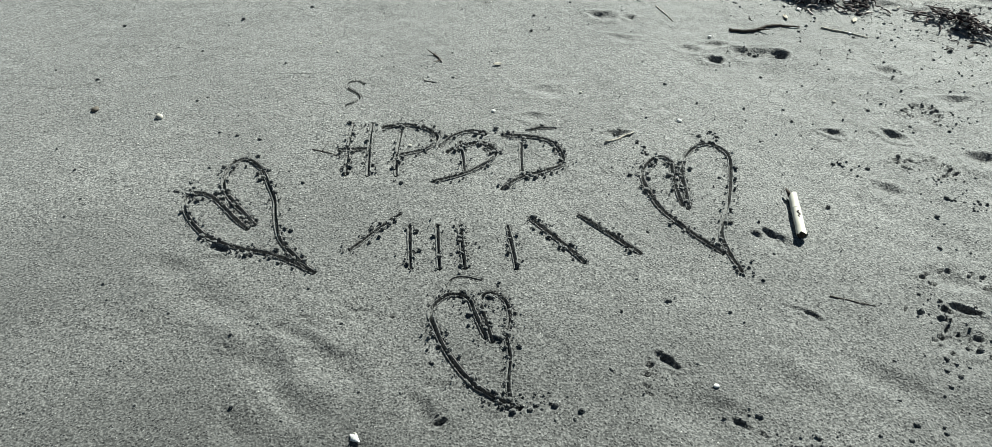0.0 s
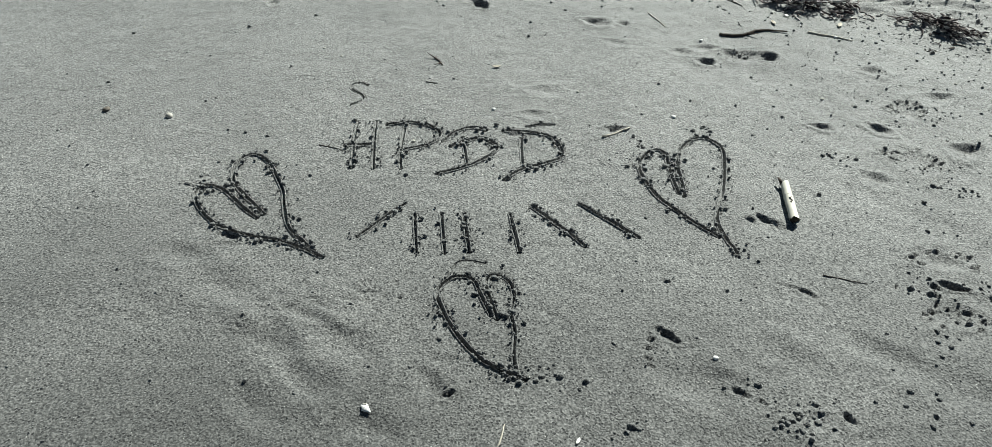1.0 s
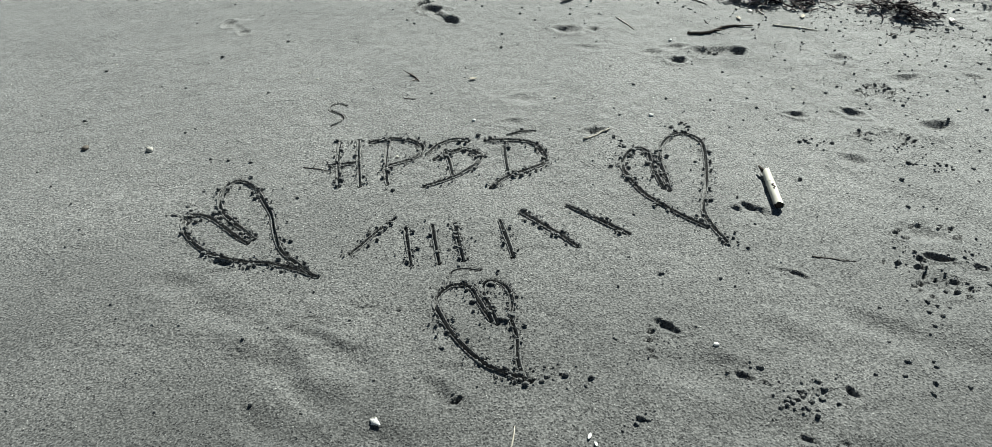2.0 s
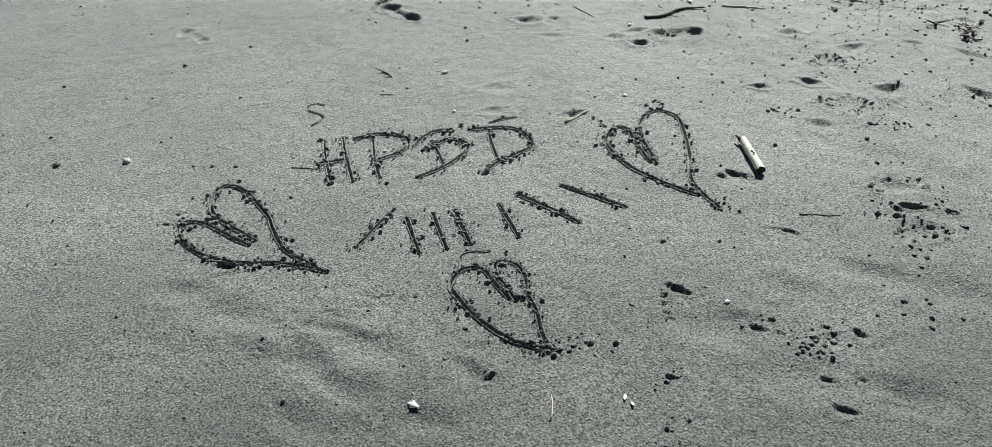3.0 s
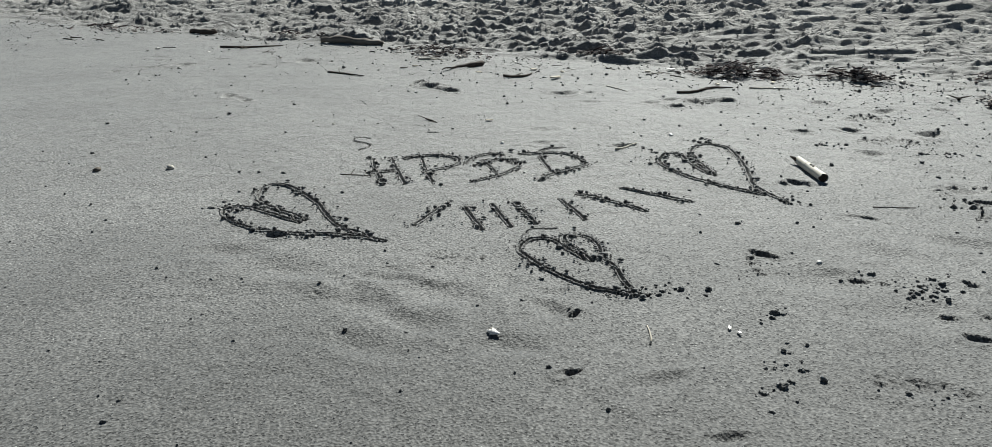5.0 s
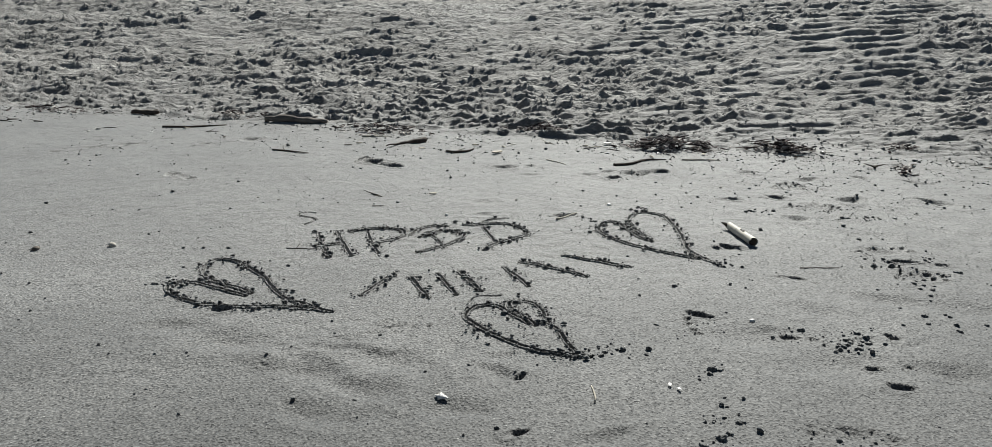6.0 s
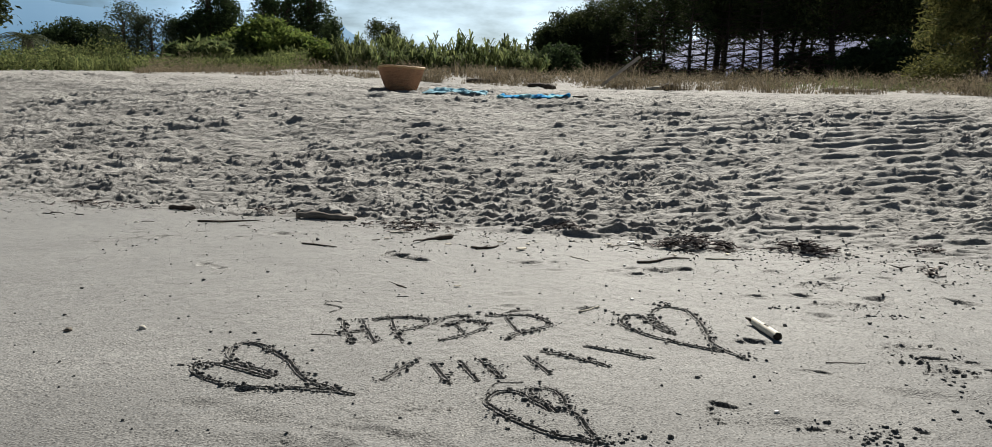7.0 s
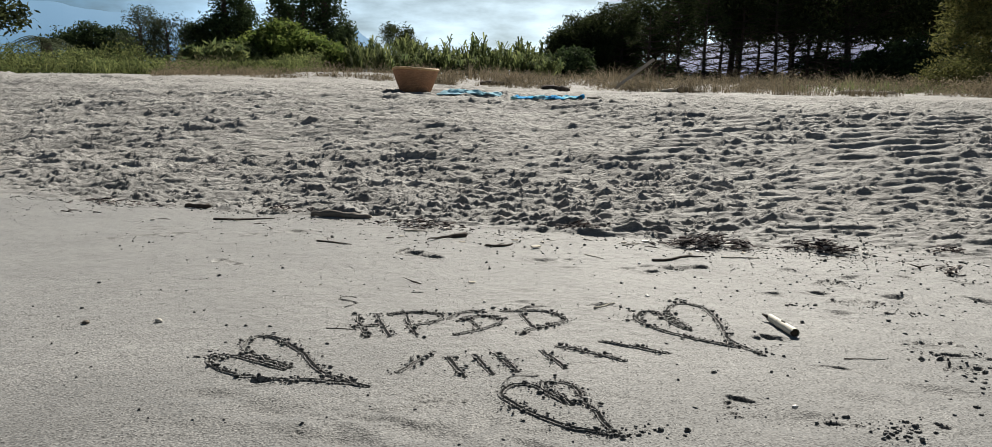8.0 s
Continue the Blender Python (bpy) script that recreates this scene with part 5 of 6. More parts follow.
def clumped(blobs, clumps, per, clump_r, shell_only=0.45):
    """Leaf places in clumps over the outside of a few ellipsoids (x, y, z, across, height)."""
    vol = np.array([b[3] ** 2 * b[4] for b in blobs])
    pick = rng.choice(len(blobs), clumps, p=vol / vol.sum())
    d = rng.normal(0, 1, (clumps, 3))
    d /= np.linalg.norm(d, axis=1)[:, None]
    rad = (shell_only + (1 - shell_only) * rng.random(clumps)) ** 0.6
    bl = np.array(blobs)[pick]
    c = bl[:, :3] + d * rad[:, None] * np.stack([bl[:, 3], bl[:, 3], bl[:, 4]], 1)
    p = np.repeat(c, per, 0) + np.clip(rng.normal(0, 1, (clumps * per, 3)), -1.5, 1.5) * np.repeat(clump_r * rng.uniform(0.6, 1.3, clumps), per)[:, None] * (1, 1, 0.75)
    return p, c


def tree(name, label, x, y, trunk, blobs, clumps, per, clump_r, leaf, material, bark=BARK, limbs=10, group="", aspect=2.2):
    """Trunk, limbs that reach into the crown, and a crown of many small leaves. trunk: height, radius, lean."""
    z0 = ground_z(x, y)
    h, r, lean = trunk
    thing = tagged(base(name, x, y, z0 - 0.05), label, "tree", group)
    line = [(lean * t * t + 0.05 * h * math.sin(t * 4 + x) * t, 0.04 * h * math.sin(t * 3 + y) * t, t * h) for t in np.linspace(0, 1, 9)]
    v, f = tube(line, [r * 1.25, r, r * 0.85, r * 0.6, r * 0.3], 9)
    stem = part("trunk", mesh("trunk", v, f, bark), thing)
    p, c = clumped(blobs, clumps, per, clump_r)
    for k in range(limbs):
        tip = Vector(c[int(rng.integers(0, len(c)))])
        t = min(0.95, max(0.3, (tip.z / h) * 0.75))
        root = Vector(line[int(t * 8)])
        mid = (root + tip) / 2 + Vector((0, 0, 0.12 * (tip - root).length))
        v, f = tube([root, (root * 2 + mid) / 3 + Vector((0, 0, 0.03)), mid, (mid + tip) / 2 + Vector((0, 0, 0.08)), tip], [r * 0.42, r * 0.3, r * 0.22, r * 0.14, r * 0.06], 6)
        part("limb", mesh("limb", v, f, bark), stem)
    v, f = cards(p, rng.uniform(0.6, 1.4, len(p)) * leaf, aspect)
    part("crown", flat_mesh("crown", v, f, material, False), thing)
    return thing


def seen_from_path(side, away):
    """A place so far from the end of the path, on a bearing in degrees right of +y."""
    return -0.67 + away * math.sin(radians(side)), -1.46 + away * math.cos(radians(side))


PINES = "umbrella pines behind the beach"
for _side, _away, _top, _low, _wide, _lean in ((19.1, 34, 3.4, 0.9, 0.65, 0.0), (20.6, 35, 4.1, 1.2, 1.2, 0.1), (22.6, 36, 4.7, 1.6, 1.3, 0.2), (25.6, 38, 5.9, 2.1, 2.1, -0.3), (30.6, 36, 9.4, 2.7, 3.8, 0.4),
                                               (34.5, 39, 10.0, 2.6, 4.6, 0.2), (38.0, 36, 9.8, 2.5, 4.3, -0.4), (42.5, 40, 10.2, 2.0, 4.6, 0.3), (47.0, 38, 10.0, 2.2, 4.6, 0.2), (52.0, 40, 10.0, 2.2, 4.8, 0.2)):
    _x, _y = seen_from_path(_side, _away)
    _mid = (_top + _low) / 2 - 1.2
    tree("pine_tree", "dark spreading pine with bare lower limbs behind the beach", _x, _y, (_mid + 0.5, 0.13, _lean),
         [(0, 0, _mid, _wide, (_top - _low) * 0.42), (_wide * 0.5, 0.3, _mid - 0.5, _wide * 0.6, (_top - _low) * 0.36), (-_wide * 0.5, -0.3, _mid - 0.6, _wide * 0.62, (_top - _low) * 0.38)],
         *((300, 76, 0.22, 0.039) if _wide < 2.5 else (430, 46, 0.27, 0.068)), PINE, BARK, 44, PINES, 4.4 if _wide < 2.5 else 3.4)
for _side in (31, 36, 41, 46, 51):
    _x, _y = seen_from_path(_side, 52)
    tree("pine_tree", "dark pine in the shade of the wood", _x, _y, (6, 0.2, 0.3), [(0, 0, 6.4, 4.6, 2.9), (1.5, 0, 4.8, 3.0, 1.6)], 260, 50, 0.5, 0.2, PINE, BARK, 14, PINES, 2.0)
_x, _y = seen_from_path(46.2, 25)
tree("pine_tree", "young olive-green pine with foliage almost to the ground", _x, _y, (3.6, 0.12, 0.1),
     [(0, 0, 3.3, 1.6, 1.5), (0.6, 0.2, 1.8, 1.7, 0.8), (-0.8, -0.4, 1.3, 1.2, 0.8)], 380, 56, 0.17, 0.045, PINE_LIGHT, BARK, 12, "", 3.4)


def whorled_pine(label, side, away, h, reach, bare, needles=16):
    """A young pine: a thin trunk, whorls of level limbs with gaps between them, needles in tufts towards the tips."""
    x, y = seen_from_path(side, away)
    thing = tagged(base("pine_tree", x, y, ground_z(x, y) - 0.05), label, "tree", PINES)
    line = [(0.02 * h * math.sin(3 * t + side), 0.02 * h * math.cos(2 * t + side), t * h) for t in np.linspace(0, 1, 9)]
    v, f = tube(line, [0.075, 0.065, 0.05, 0.015], 7)
    stem = part("trunk", mesh("trunk", v, f, BARK), thing)
    tufts = []
    for k in range(int(h / 0.30)):
        t = 0.12 + 0.86 * k / (h / 0.30)
        root = Vector(line[min(8, int(t * 8))])
        root.z = t * h
        for m in range(5):
            a = 2 * math.pi * m / 5 + k * 1.3 + random.uniform(-0.35, 0.35)
            l = reach * (1.05 - 0.75 * t) * random.uniform(0.6, 1.15)
            tip = root + Vector((math.cos(a) * l, math.sin(a) * l, l * random.uniform(0.05, 0.38)))
            mid = (root + tip) / 2 + Vector((random.uniform(-0.06, 0.06), 0, -0.06 * l))
            v, f = tube([root, mid, tip], [0.026, 0.017, 0.007], 5)
            part("limb", mesh("limb", v, f, BARK), stem)
            for _ in range(3):
                w = mid.lerp(tip, random.uniform(0.1, 0.9))
                e = w + Vector((random.uniform(-0.22, 0.22), random.uniform(-0.22, 0.22), random.uniform(-0.02, 0.16)))
                if t > bare or random.random() < 0.3:
                    tufts.append(e)
            if t > bare:
                tufts += [tip, mid.lerp(tip, 0.7)]
    c = np.array([q[:] for q in tufts])
    p = np.repeat(c, needles, 0) + rng.normal(0, 0.075, (len(c) * needles, 3))
    v, f = cards(p, rng.uniform(0.015, 0.03, len(p)), 5.0)
    part("crown", flat_mesh("crown", v, f, PINE, False), thing)


for _side, _away, _h, _reach, _bare in ((23.2, 35, 2.3, 1.1, 0.55), (25.0, 33, 2.6, 1.2, 0.5), (27.0, 34, 3.2, 1.5, 0.6), (28.9, 31.5, 3.3, 1.3, 0.25), (31.2, 34, 3.5, 1.7, 0.75),
                                        (33.4, 33, 3.6, 1.9, 0.6), (35.6, 35, 3.4, 1.6, 0.6), (37.8, 34, 3.4, 1.7, 0.4),
                                        (24.2, 38, 2.6, 1.3, 0.3), (26.1, 37, 3.0, 1.4, 0.4), (30.0, 37, 3.4, 1.6, 0.45), (32.3, 38, 3.6, 1.7, 0.4), (34.6, 37, 3.6, 1.7, 0.35), (36.7, 38, 3.6, 1.8, 0.3)):
    whorled_pine("slender pine with level bare limbs in the shade of taller pines", _side, _away, _h, _reach, _bare)
_x, _y = seen_from_path(7.4, 39)
tree("pine_tree", "small round dark pine above the reeds", _x, _y, (2.0, 0.1, 0.0), [(0, 0, 1.9, 0.75, 0.55)], 46, 70, 0.18, 0.035, PINE, BARK, 6, "", 5.0)
_x, _y = seen_from_path(-18.2, 42)
tree("pine_tree", "dark flat-topped pine at the far end of the trees", _x, _y, (4.5, 0.16, -0.2), [(0, 0, 4.2, 1.6, 1.0), (0.4, 0, 2.6, 1.3, 0.8)], 110, 40, 0.3, 0.11, PINE, BARK, 10, "", 2.6)
for _side, _away, _h in ((-13.6, 42, 1.9), (-12.3, 42, 2.2), (-10.9, 41, 2.0)):
    _x, _y = seen_from_path(_side, _away)
    tree("evergreen_tree", "low dark evergreen tree behind green scrub", _x, _y, (_h * 0.7, 0.1, 0.0), [(0, 0, _h * 0.55, 1.1, _h * 0.42)], 90, 60, 0.2, 0.065, BROADLEAF, BARK, 8, "low evergreen trees")
for _side, _away, _h in ((-9.6, 36, 2.7), (-7.9, 36, 2.3), (-8.8, 37, 2.4)):
    _x, _y = seen_from_path(_side, _away)
    tree("tamarisk_tree", "grey-green feathery tree with upright sprays", _x, _y, (_h * 0.8, 0.07, 0.1), [(0, 0, _h * 0.55, 0.9, _h * 0.42), (0.3, 0, _h * 0.8, 0.4, _h * 0.2)],
         52, 50, 0.2, 0.035, FEATHERY, BARK, 14, "feathery trees", 4.0)
for _side, _away, _h, _w in ((-4.1, 38, 6.8, 0.72), (-3.2, 38.5, 5.2, 0.45), (-6.0, 38, 2.3, 0.6), (-4.9, 38, 2.7, 0.6)):
    _x, _y = seen_from_path(_side, _away)
    tree("poplar_tree", "tall dark broadleaf tree behind green scrub", _x, _y, (_h * 0.85, 0.13, 0.1),
         [(0, 0, _h * 0.62, _w, _h * 0.33), (_w * 0.4, 0, _h * 0.4, _w * 0.9, _h * 0.2), (-_w * 0.2, 0.1, _h * 0.25, _w, _h * 0.16)], 150, 50, 0.2, 0.06, BROADLEAF, BARK, 12, "tall broadleaf trees")
for _side, _away, _h, _w in ((0.6, 36, 6.6, 0.95), (2.2, 36, 6.2, 0.7), (-0.7, 36.5, 3.7, 0.45), (3.6, 37, 2.4, 0.4)):
    _x, _y = seen_from_path(_side, _away)
    tree("poplar_tree", "tall dark broadleaf tree above a green thicket", _x, _y, (_h * 0.85, 0.15, 0.1),
         [(0, 0, _h * 0.62, _w, _h * 0.34), (_w * 0.5, 0, _h * 0.4, _w * 0.8, _h * 0.22), (-_w * 0.2, 0.1, _h * 0.26, _w, _h * 0.18)], 165, 50, 0.2, 0.06, BROADLEAF, BARK, 12, "tall broadleaf trees")


def shrub(label, side, away, wide, high, material, clumps=110, leaf=0.07, aspect=2.6):
    x, y = seen_from_path(side, away)
    thing = tagged(base("shrub", x, y, ground_z(x, y)), label, "shrub", "green shrubs behind the beach")
    blobs = [(0, 0, high * 0.45, wide * 0.5, high * 0.5), (wide * 0.3, 0.2, high * 0.35, wide * 0.35, high * 0.4), (-wide * 0.3, -0.2, high * 0.33, wide * 0.35, high * 0.36)]
    p, c = clumped(blobs, clumps, 44, 0.17, 0.3)
    p[:, 2] = np.abs(p[:, 2])
    v, f = cards(p, rng.uniform(0.6, 1.4, len(p)) * leaf, aspect)
    part("leaves", flat_mesh("leaves", v, f, material, False), thing)
    for k in range(7):
        tip = c[int(rng.integers(0, len(c)))]
        v, f = tube([(0, 0, -0.05), (tip[0] * 0.3, tip[1] * 0.3, abs(tip[2]) * 0.5), (tip[0], tip[1], abs(tip[2]))], [0.03, 0.02, 0.008], 6)
        part("stem", mesh("stem", v, f, BARK), thing)
    return thing


shrub("dense light-green shrub in front of tall trees", -0.6, 27, 2.4, 1.65, SHRUB, 200)
shrub("dense light-green shrub in front of tall trees", 1.2, 27.5, 1.8, 1.3, SHRUB, 130)
shrub("light-green shrub beside reeds", 2.9, 28, 1.4, 0.9, SHRUB, 80)
shrub("grey-green spiky shrub at the back of the beach", -3.8, 26, 1.7, 0.85, REED, 90, 0.09, 3.4)
shrub("grey-green spiky shrub at the back of the beach", -5.6, 26, 1.4, 0.75, REED, 80, 0.09, 3.4)
shrub("dark green shrub under pines", 17.9, 31, 1.6, 0.9, BROADLEAF, 120)
shrub("dark green shrub under pines", 19.5, 30, 1.8, 1.1, BROADLEAF, 100)
shrub("dark shrub in the shade of pines", 40.5, 31, 2.6, 1.6, BROADLEAF, 140)
shrub("dark shrub in the shade of pines", 43.0, 32, 2.4, 1.8, BROADLEAF, 140)
for _side, _away, _w, _h in ((20.5, 44, 3.0, 2.0), (23.0, 45, 3.0, 1.8), (26.0, 46, 2.6, 1.3), (36.5, 45, 3.0, 1.9), (39.0, 46, 3.2, 2.2), (41.5, 45, 3.2, 2.3), (44.5, 46, 3.4, 2.3), (29.0, 48, 2.6, 0.8), (33.0, 48, 2.6, 0.9)):
    shrub("dark undergrowth in the shade of the pines", _side, _away, _w, _h, BROADLEAF, 150, 0.10)
shrub("olive shrub beside a young pine", 44.2, 21, 1.3, 0.75, PINE_LIGHT, 130, 0.03)


def palm(side, away):
    x, y = seen_from_path(side, away)
    thing = tagged(base("palm_tree", x, y, ground_z(x, y)), "low palm with arching grey-green fronds in scrub", "palm")
    v, f = tube([(0, 0, -0.1), (0.02, 0, 0.5), (0.03, 0, 0.95)], [0.22, 0.2, 0.17], 10)
    part("trunk", mesh("trunk", v, f, BARK), thing)
    for k in range(22):
        a, rise = 2 * math.pi * k / 22 + random.uniform(-0.1, 0.1), random.uniform(0.2, 1.2)
        l = random.uniform(1.2, 1.6)
        rib = [Vector((math.cos(a) * l * t * (0.6 + 0.4 * t), math.sin(a) * l * t * (0.6 + 0.4 * t), 0.95 + rise * t - (rise + 0.55) * t * t * 0.9)) for t in np.linspace(0, 1, 12)]
        pieces = [tube(rib, [0.02, 0.012, 0.004], 4)]
        for n in range(1, 12):
            way = (rib[n] - rib[n - 1]).normalized()
            side_way = way.cross(Vector((0, 0, 1))).normalized()
            for sgn in (-1, 1):
                for o in (0.0, 0.35, 0.7):
                    q = rib[n] + way * o * 0.1
                    tip = q + side_way * sgn * 0.28 + way * 0.14 + Vector((0, 0, -0.08))
                    pieces.append(([q - way * 0.011, q + way * 0.011, tip], [(0, 1, 2)]))
        v, f = gathered(pieces)
        part("frond", mesh("frond", v, f, PALM, False), thing)


palm(-14.9, 33)


def blades(name, label, category, places, heights, width, material, spread=0.35, each=1):
    """Upright bent blades, three joints each, standing on the ground."""
    p = np.repeat(places, each, 0) + rng.normal(0, 0.03 * (each > 1), (len(places) * each, 2))
    n = len(p)
    h = np.repeat(heights, each) * rng.uniform(0.55, 1.15, n)
    a = rng.uniform(0, 2 * np.pi, n)
    d = np.stack([np.cos(a), np.sin(a)], 1)
    s = np.stack([-d[:, 1], d[:, 0]], 1) * (width * rng.uniform(0.6, 1.4, n))[:, None]
    lean = h * rng.uniform(0.05, spread * 2, n)
    z = beach_at(p[:, 0], p[:, 1]) - 0.02
    b0, b1, b2 = p, p + d * (lean * 0.3)[:, None], p + d * lean[:, None]
    v = np.stack([np.c_[b0 - s, z], np.c_[b0 + s, z], np.c_[b1 + s * 0.8, z + h * 0.6], np.c_[b1 - s * 0.8, z + h * 0.6], np.c_[b2 + s * 0.15, z + h], np.c_[b2 - s * 0.15, z + h]], 1).reshape(-1, 3)
    i = (np.arange(n) * 6)[:, None]
    f = np.concatenate([i + (0, 1, 2, 3), i + (3, 2, 4, 5)])
    return tagged(new(name, flat_mesh(name, v, f, material, False)), label, category, kind="stuff")


def band(side0, side1, away0, away1, count, seed, clump=0.9, keep=0.45):
    """Places spread over a strip at the back of the beach, thinned into clumps."""
    a, w = np.radians(rng.uniform(side0, side1, count)), rng.uniform(away0, away1, count)
    p = np.stack([-0.67 + w * np.sin(a), -1.46 + w * np.cos(a)], 1)
    return p[vnoise(p[:, 0] * clump, p[:, 1] * clump, seed) > keep]


_p = band(9, 54, 13.4, 18, 2400, 3, 1.1, 0.60)
blades("dry_grass", "dry straw-coloured grass tufts along the back of the beach", "grass", _p, rng.uniform(0.04, 0.14, len(_p)) + 0.3 * vnoise(_p[:, 0] * 1.7, _p[:, 1] * 1.7, 61) ** 2, 0.0035, DRY_GRASS, 1.0, 9)
_p = band(12, 54, 18, 30, 2600, 5, 0.6, 0.52)
blades("tall_dry_grass", "taller dry grass and weeds before the trees", "grass", _p, rng.uniform(0.08, 0.2, len(_p)) + 0.4 * vnoise(_p[:, 0] * 0.9, _p[:, 1] * 0.9, 62) ** 2, 0.006, DRY_GRASS, 0.9, 6)
_p = band(-20, 2, 21, 29, 3000, 7, 0.8, 0.48)
_h = rng.uniform(0.08, 0.3, len(_p)) + 1.0 * vnoise(_p[:, 0] * 0.6, _p[:, 1] * 0.6, 18) ** 2.5
_q = np.repeat(np.c_[_p, beach_at(_p[:, 0], _p[:, 1])], 26, 0)
_q[:, :2] += rng.normal(0, 0.11, (len(_q), 2))
_q[:, 2] += rng.random(len(_q)) * np.repeat(_h, 26)
_v, _f = cards(_q, rng.uniform(0.02, 0.05, len(_q)), 2.6, -0.5)
tagged(new("green_weeds", flat_mesh("green_weeds", _v, _f, GREEN_GRASS, False)), "bright green leafy weeds behind the sand", "weeds", kind="stuff")
_p = np.r_[band(11, 54, 14, 19, 1500, 15, 1.0, 0.52), band(11, 54, 19, 27, 900, 16, 0.7, 0.45), band(-8, 12, 16, 22, 700, 17, 0.8, 0.6)]
_h = rng.uniform(0.05, 0.16, len(_p)) + 0.35 * vnoise(_p[:, 0] * 1.2, _p[:, 1] * 1.2, 63) ** 2
_q = np.repeat(np.c_[_p, beach_at(_p[:, 0], _p[:, 1])], 24, 0)
_q[:, :2] += rng.normal(0, 0.10, (len(_q), 2))
_q[:, 2] += rng.random(len(_q)) * np.repeat(_h, 24)
_v, _f = cards(_q, rng.uniform(0.008, 0.022, len(_q)), 3.4, -0.6)
tagged(new("dry_scrub", flat_mesh("dry_scrub", _v, _f, DRY_GRASS, False)), "low brown dry scrub before the pines", "scrub", kind="stuff")
_p = band(-20, 2, 20.5, 26, 900, 8, 0.7, 0.45)
blades("weed_stalks", "thin green stalks among weeds", "weeds", _p, rng.uniform(0.2, 0.6, len(_p)), 0.006, GREEN_GRASS, 0.5, 4)
_p = band(-9, 12, 15.5, 24, 3000, 9, 0.9, 0.58)
blades("sparse_grass", "sparse dry grass on a low sand mound", "grass", _p, rng.uniform(0.04, 0.2, len(_p)), 0.004, DRY_GRASS, 1.0, 8)
_p = band(34, 54, 16, 22, 1000, 12, 0.8, 0.58)
blades("grey_green_weeds", "grey-green weeds among dry grass", "weeds", _p, rng.uniform(0.08, 0.26, len(_p)), 0.006, REED, 0.5, 6)


def reed_bed(label, side0, side1, away0, away1, count, low, high):
    """Giant reeds: jointed stalks with long drooping leaves set in two rows up the stalk."""
    verts, faces = [], []
    for _ in range(count):
        a, w = radians(random.uniform(side0, side1)), random.uniform(away0, away1)
        x, y = -0.67 + w * math.sin(a), -1.46 + w * math.cos(a)
        z, h = ground_z(x, y) - 0.05, random.uniform(low, high) * (0.5 + 1.0 * float(vnoise(np.array([x * 2.1]), np.array([y * 1.2]), 6)[0]))
        lx, ly = random.gauss(0, 0.08) * h, random.gauss(0, 0.08) * h
        n = len(verts)
        for t in (0, 1):
            for k in range(3):
                verts.append((x + lx * t + 0.012 * math.cos(2.1 * k), y + ly * t + 0.012 * math.sin(2.1 * k), z + t * h))
        faces += [(n, n + 1, n + 4, n + 3), (n + 1, n + 2, n + 5, n + 4), (n + 2, n, n + 3, n + 5)]
        turn = random.uniform(0, 6.28)
        for k in range(17):
            t = 0.25 + 0.75 * k / 16
            b = turn + math.pi * (k % 2) + random.gauss(0, 0.5)
            l, up = random.uniform(0.16, 0.36) * (1.1 - 0.4 * t), random.uniform(0.9, 2.0)
            c, s = math.cos(b), math.sin(b)
            px, py, pz = x + lx * t, y + ly * t, z + t * h
            n, wd = len(verts), 0.024
            verts += [(px - s * wd, py + c * wd, pz), (px + s * wd, py - c * wd, pz), (px + c * l * 0.6 + s * wd, py + s * l * 0.6 - c * wd, pz + l * up * 0.7),
                      (px + c * l * 0.6 - s * wd, py + s * l * 0.6 + c * wd, pz + l * up * 0.7), (px + c * l * 1.1, py + s * l * 1.1, pz + l * up * 0.55)]
            faces += [(n, n + 1, n + 2, n + 3), (n + 3, n + 2, n + 4)]
    return tagged(new("reed_bed", mesh("reed_bed", verts, faces, REED, False)), label, "reeds", kind="stuff")


reed_bed("stand of tall green reeds behind the beach", 3.6, 17.6, 26, 30, 360, 0.42, 0.98)
reed_bed("lower green reeds at the edge of the trees", 4.2, 19.0, 24.5, 27, 190, 0.3, 0.6)


# ---- drift at the back of the beach ----
def leaning_plank(x, y, turn):
    thing = base("driftwood_plank", x, y, ground_z(x, y) - 0.03, turn)
    tagged(thing, "weathered grey plank leaning out of dry grass", "plank")
    bm = bmesh.new()
    bmesh.ops.create_cube(bm, size=1.0, matrix=pose(0.32, 0, 0.34, 0, -38, 0) @ Matrix.Diagonal((0.86, 0.15, 0.055, 1)))
    bmesh.ops.bevel(bm, geom=bm.edges[:], offset=0.008, segments=2, affect="EDGES")
    me = bpy.data.meshes.new("board")
    bm.to_mesh(me)
    bm.free()
    me.materials.append(GREY_WOOD)
    part("board", me, thing)


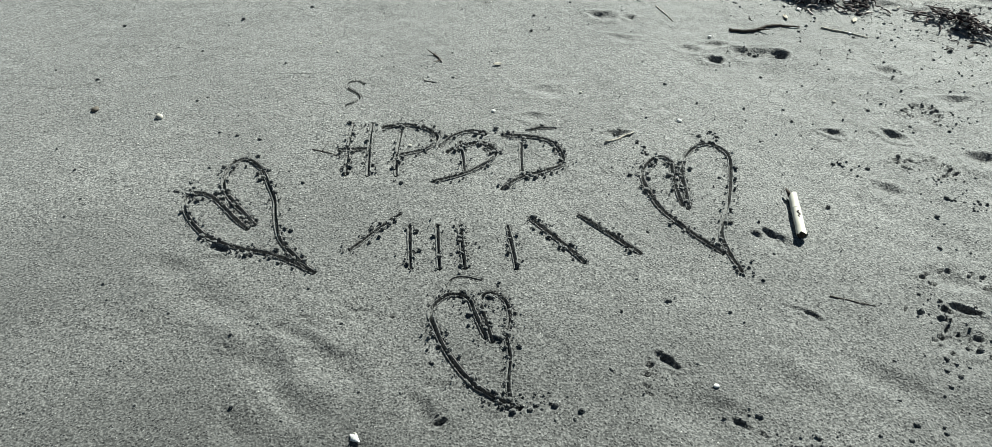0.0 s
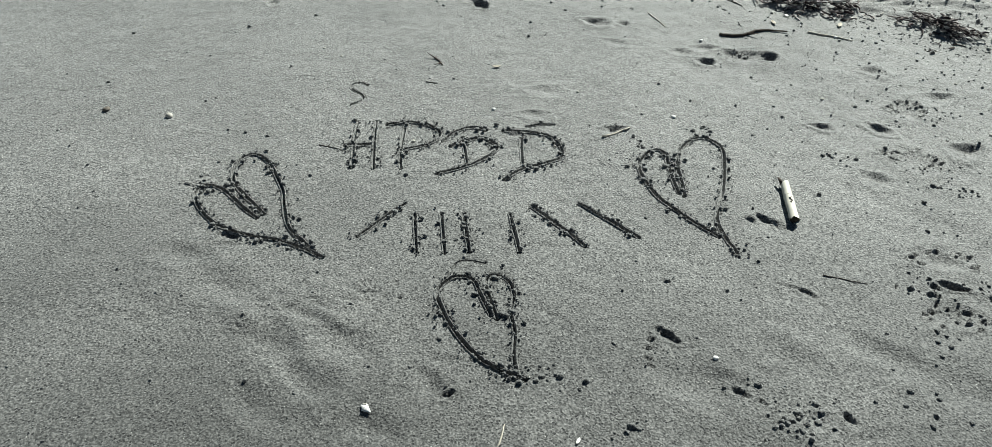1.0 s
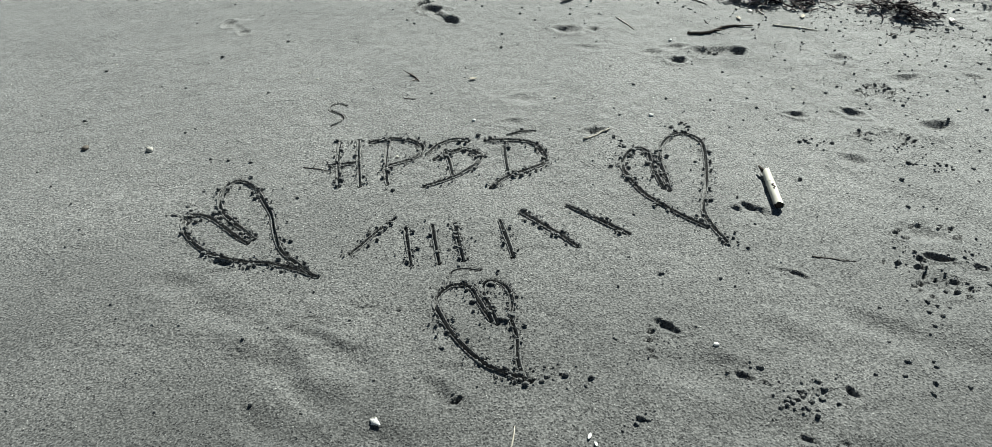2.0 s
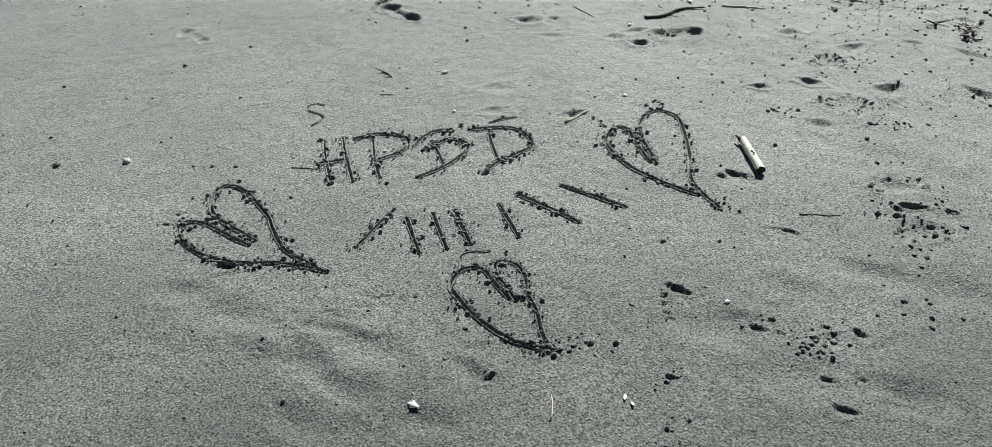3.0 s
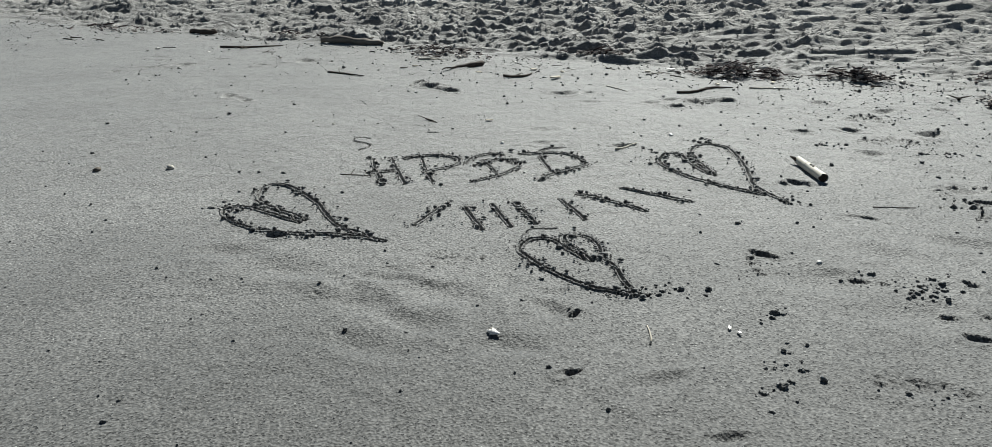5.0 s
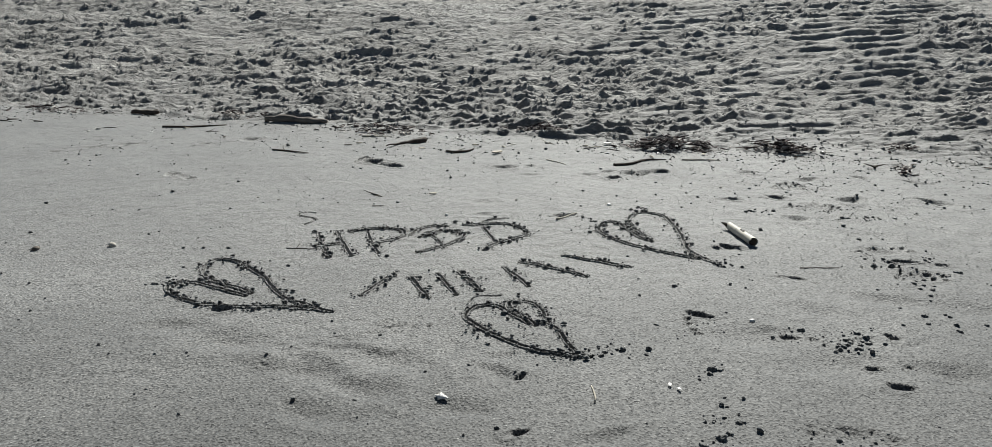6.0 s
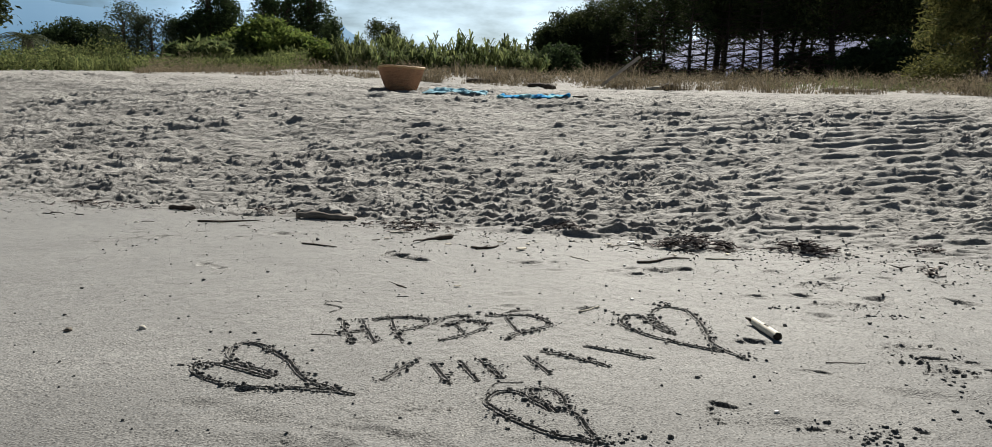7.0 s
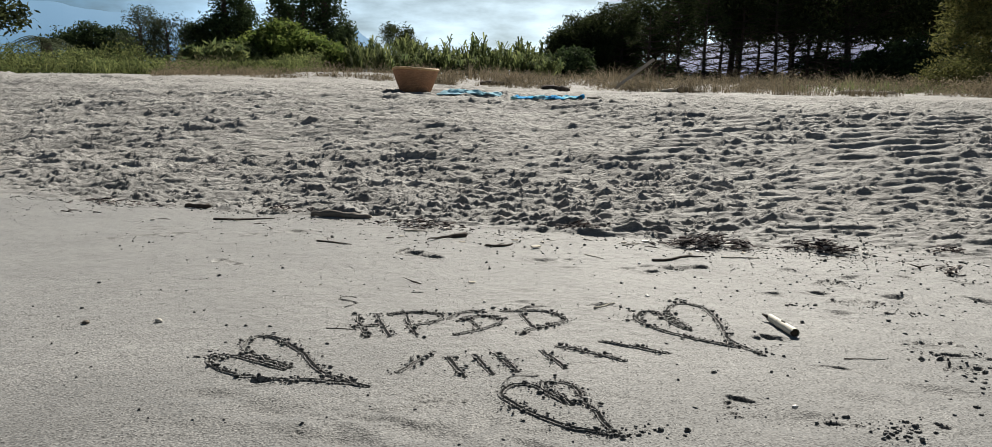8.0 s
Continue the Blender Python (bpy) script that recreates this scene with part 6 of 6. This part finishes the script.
leaning_plank(4.98, 11.95, -22)
for _side, _away, _l, _r, _turn, _label, _mat in (
        (17.6, 13.6, 0.42, 0.05, -20, "dark driftwood log at the edge of dry grass", TWIG), (18.9, 12.8, 0.2, 0.06, 30, "dark stump of driftwood on dry sand", TWIG),
        (26.0, 14.0, 0.7, 0.05, -35, "pale driftwood log at the edge of dry grass", GREY_WOOD), (27.3, 13.8, 0.3, 0.08, 20, "dark root of driftwood on dry sand", TWIG),
        (13.2, 15.5, 0.6, 0.05, -15, "dark heap of driftwood before reeds", TWIG), (37.5, 15.0, 0.9, 0.035, -40, "pale weathered plank lying in dry grass", GREY_WOOD),
        (-6.0, 23.5, 0.5, 0.14, 10, "dark stump among green weeds", TWIG), (-1.5, 22.5, 0.8, 0.05, -10, "pale driftwood branch before green shrubs", GREY_WOOD)):
    _x, _y = seen_from_path(_side, _away)
    driftwood(_label, _x, _y, _x + _l * math.cos(radians(_turn)), _y + _l * math.sin(radians(_turn)), _r, _mat)


# ---- distance ----
def mountain(name, label, side0, side1, away, heights, material=MOUNT_GLOW):
    """A far ridge with a front slope; heights at even bearings."""
    verts, faces, n = [], [], 90
    hs = np.interp(np.linspace(0, 1, n), np.linspace(0, 1, len(heights)), heights)
    for k in range(n):
        a = radians(side0 + (side1 - side0) * k / (n - 1))
        h = hs[k] * (1 + 0.05 * noise.fractal(Vector((k * 0.16, 0, 2)), 1.0, 2.0, 4))
        for t, f in ((0.86, -0.05), (0.92, 0.45), (1.0, 1.0), (1.1, 0.4)):
            verts.append((away * t * math.sin(a), away * t * math.cos(a), h * f + (12 * noise.noise(Vector((k * 0.5, t * 9, 1))) if f == 0.45 else 0)))
    for k in range(n - 1):
        for t in range(3):
            b = k * 4 + t
            faces.append((b, b + 4, b + 5, b + 1))
    return tagged(new(name, mesh(name, verts, faces, material)), label, "mountain", kind="structure")


# these ridges look hazy through their material's emission, not through air
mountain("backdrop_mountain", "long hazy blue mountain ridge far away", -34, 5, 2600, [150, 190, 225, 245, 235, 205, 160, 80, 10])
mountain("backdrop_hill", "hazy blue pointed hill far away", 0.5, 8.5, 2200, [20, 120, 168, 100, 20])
# hillside behind the pines, its haze painted by emission
mountain("backdrop_hill", "hazy blue hillside far behind the pines", 22.5, 60, 2400, [20, 150, 215, 235, 230, 215, 200, 190], HAZE_GLOW)
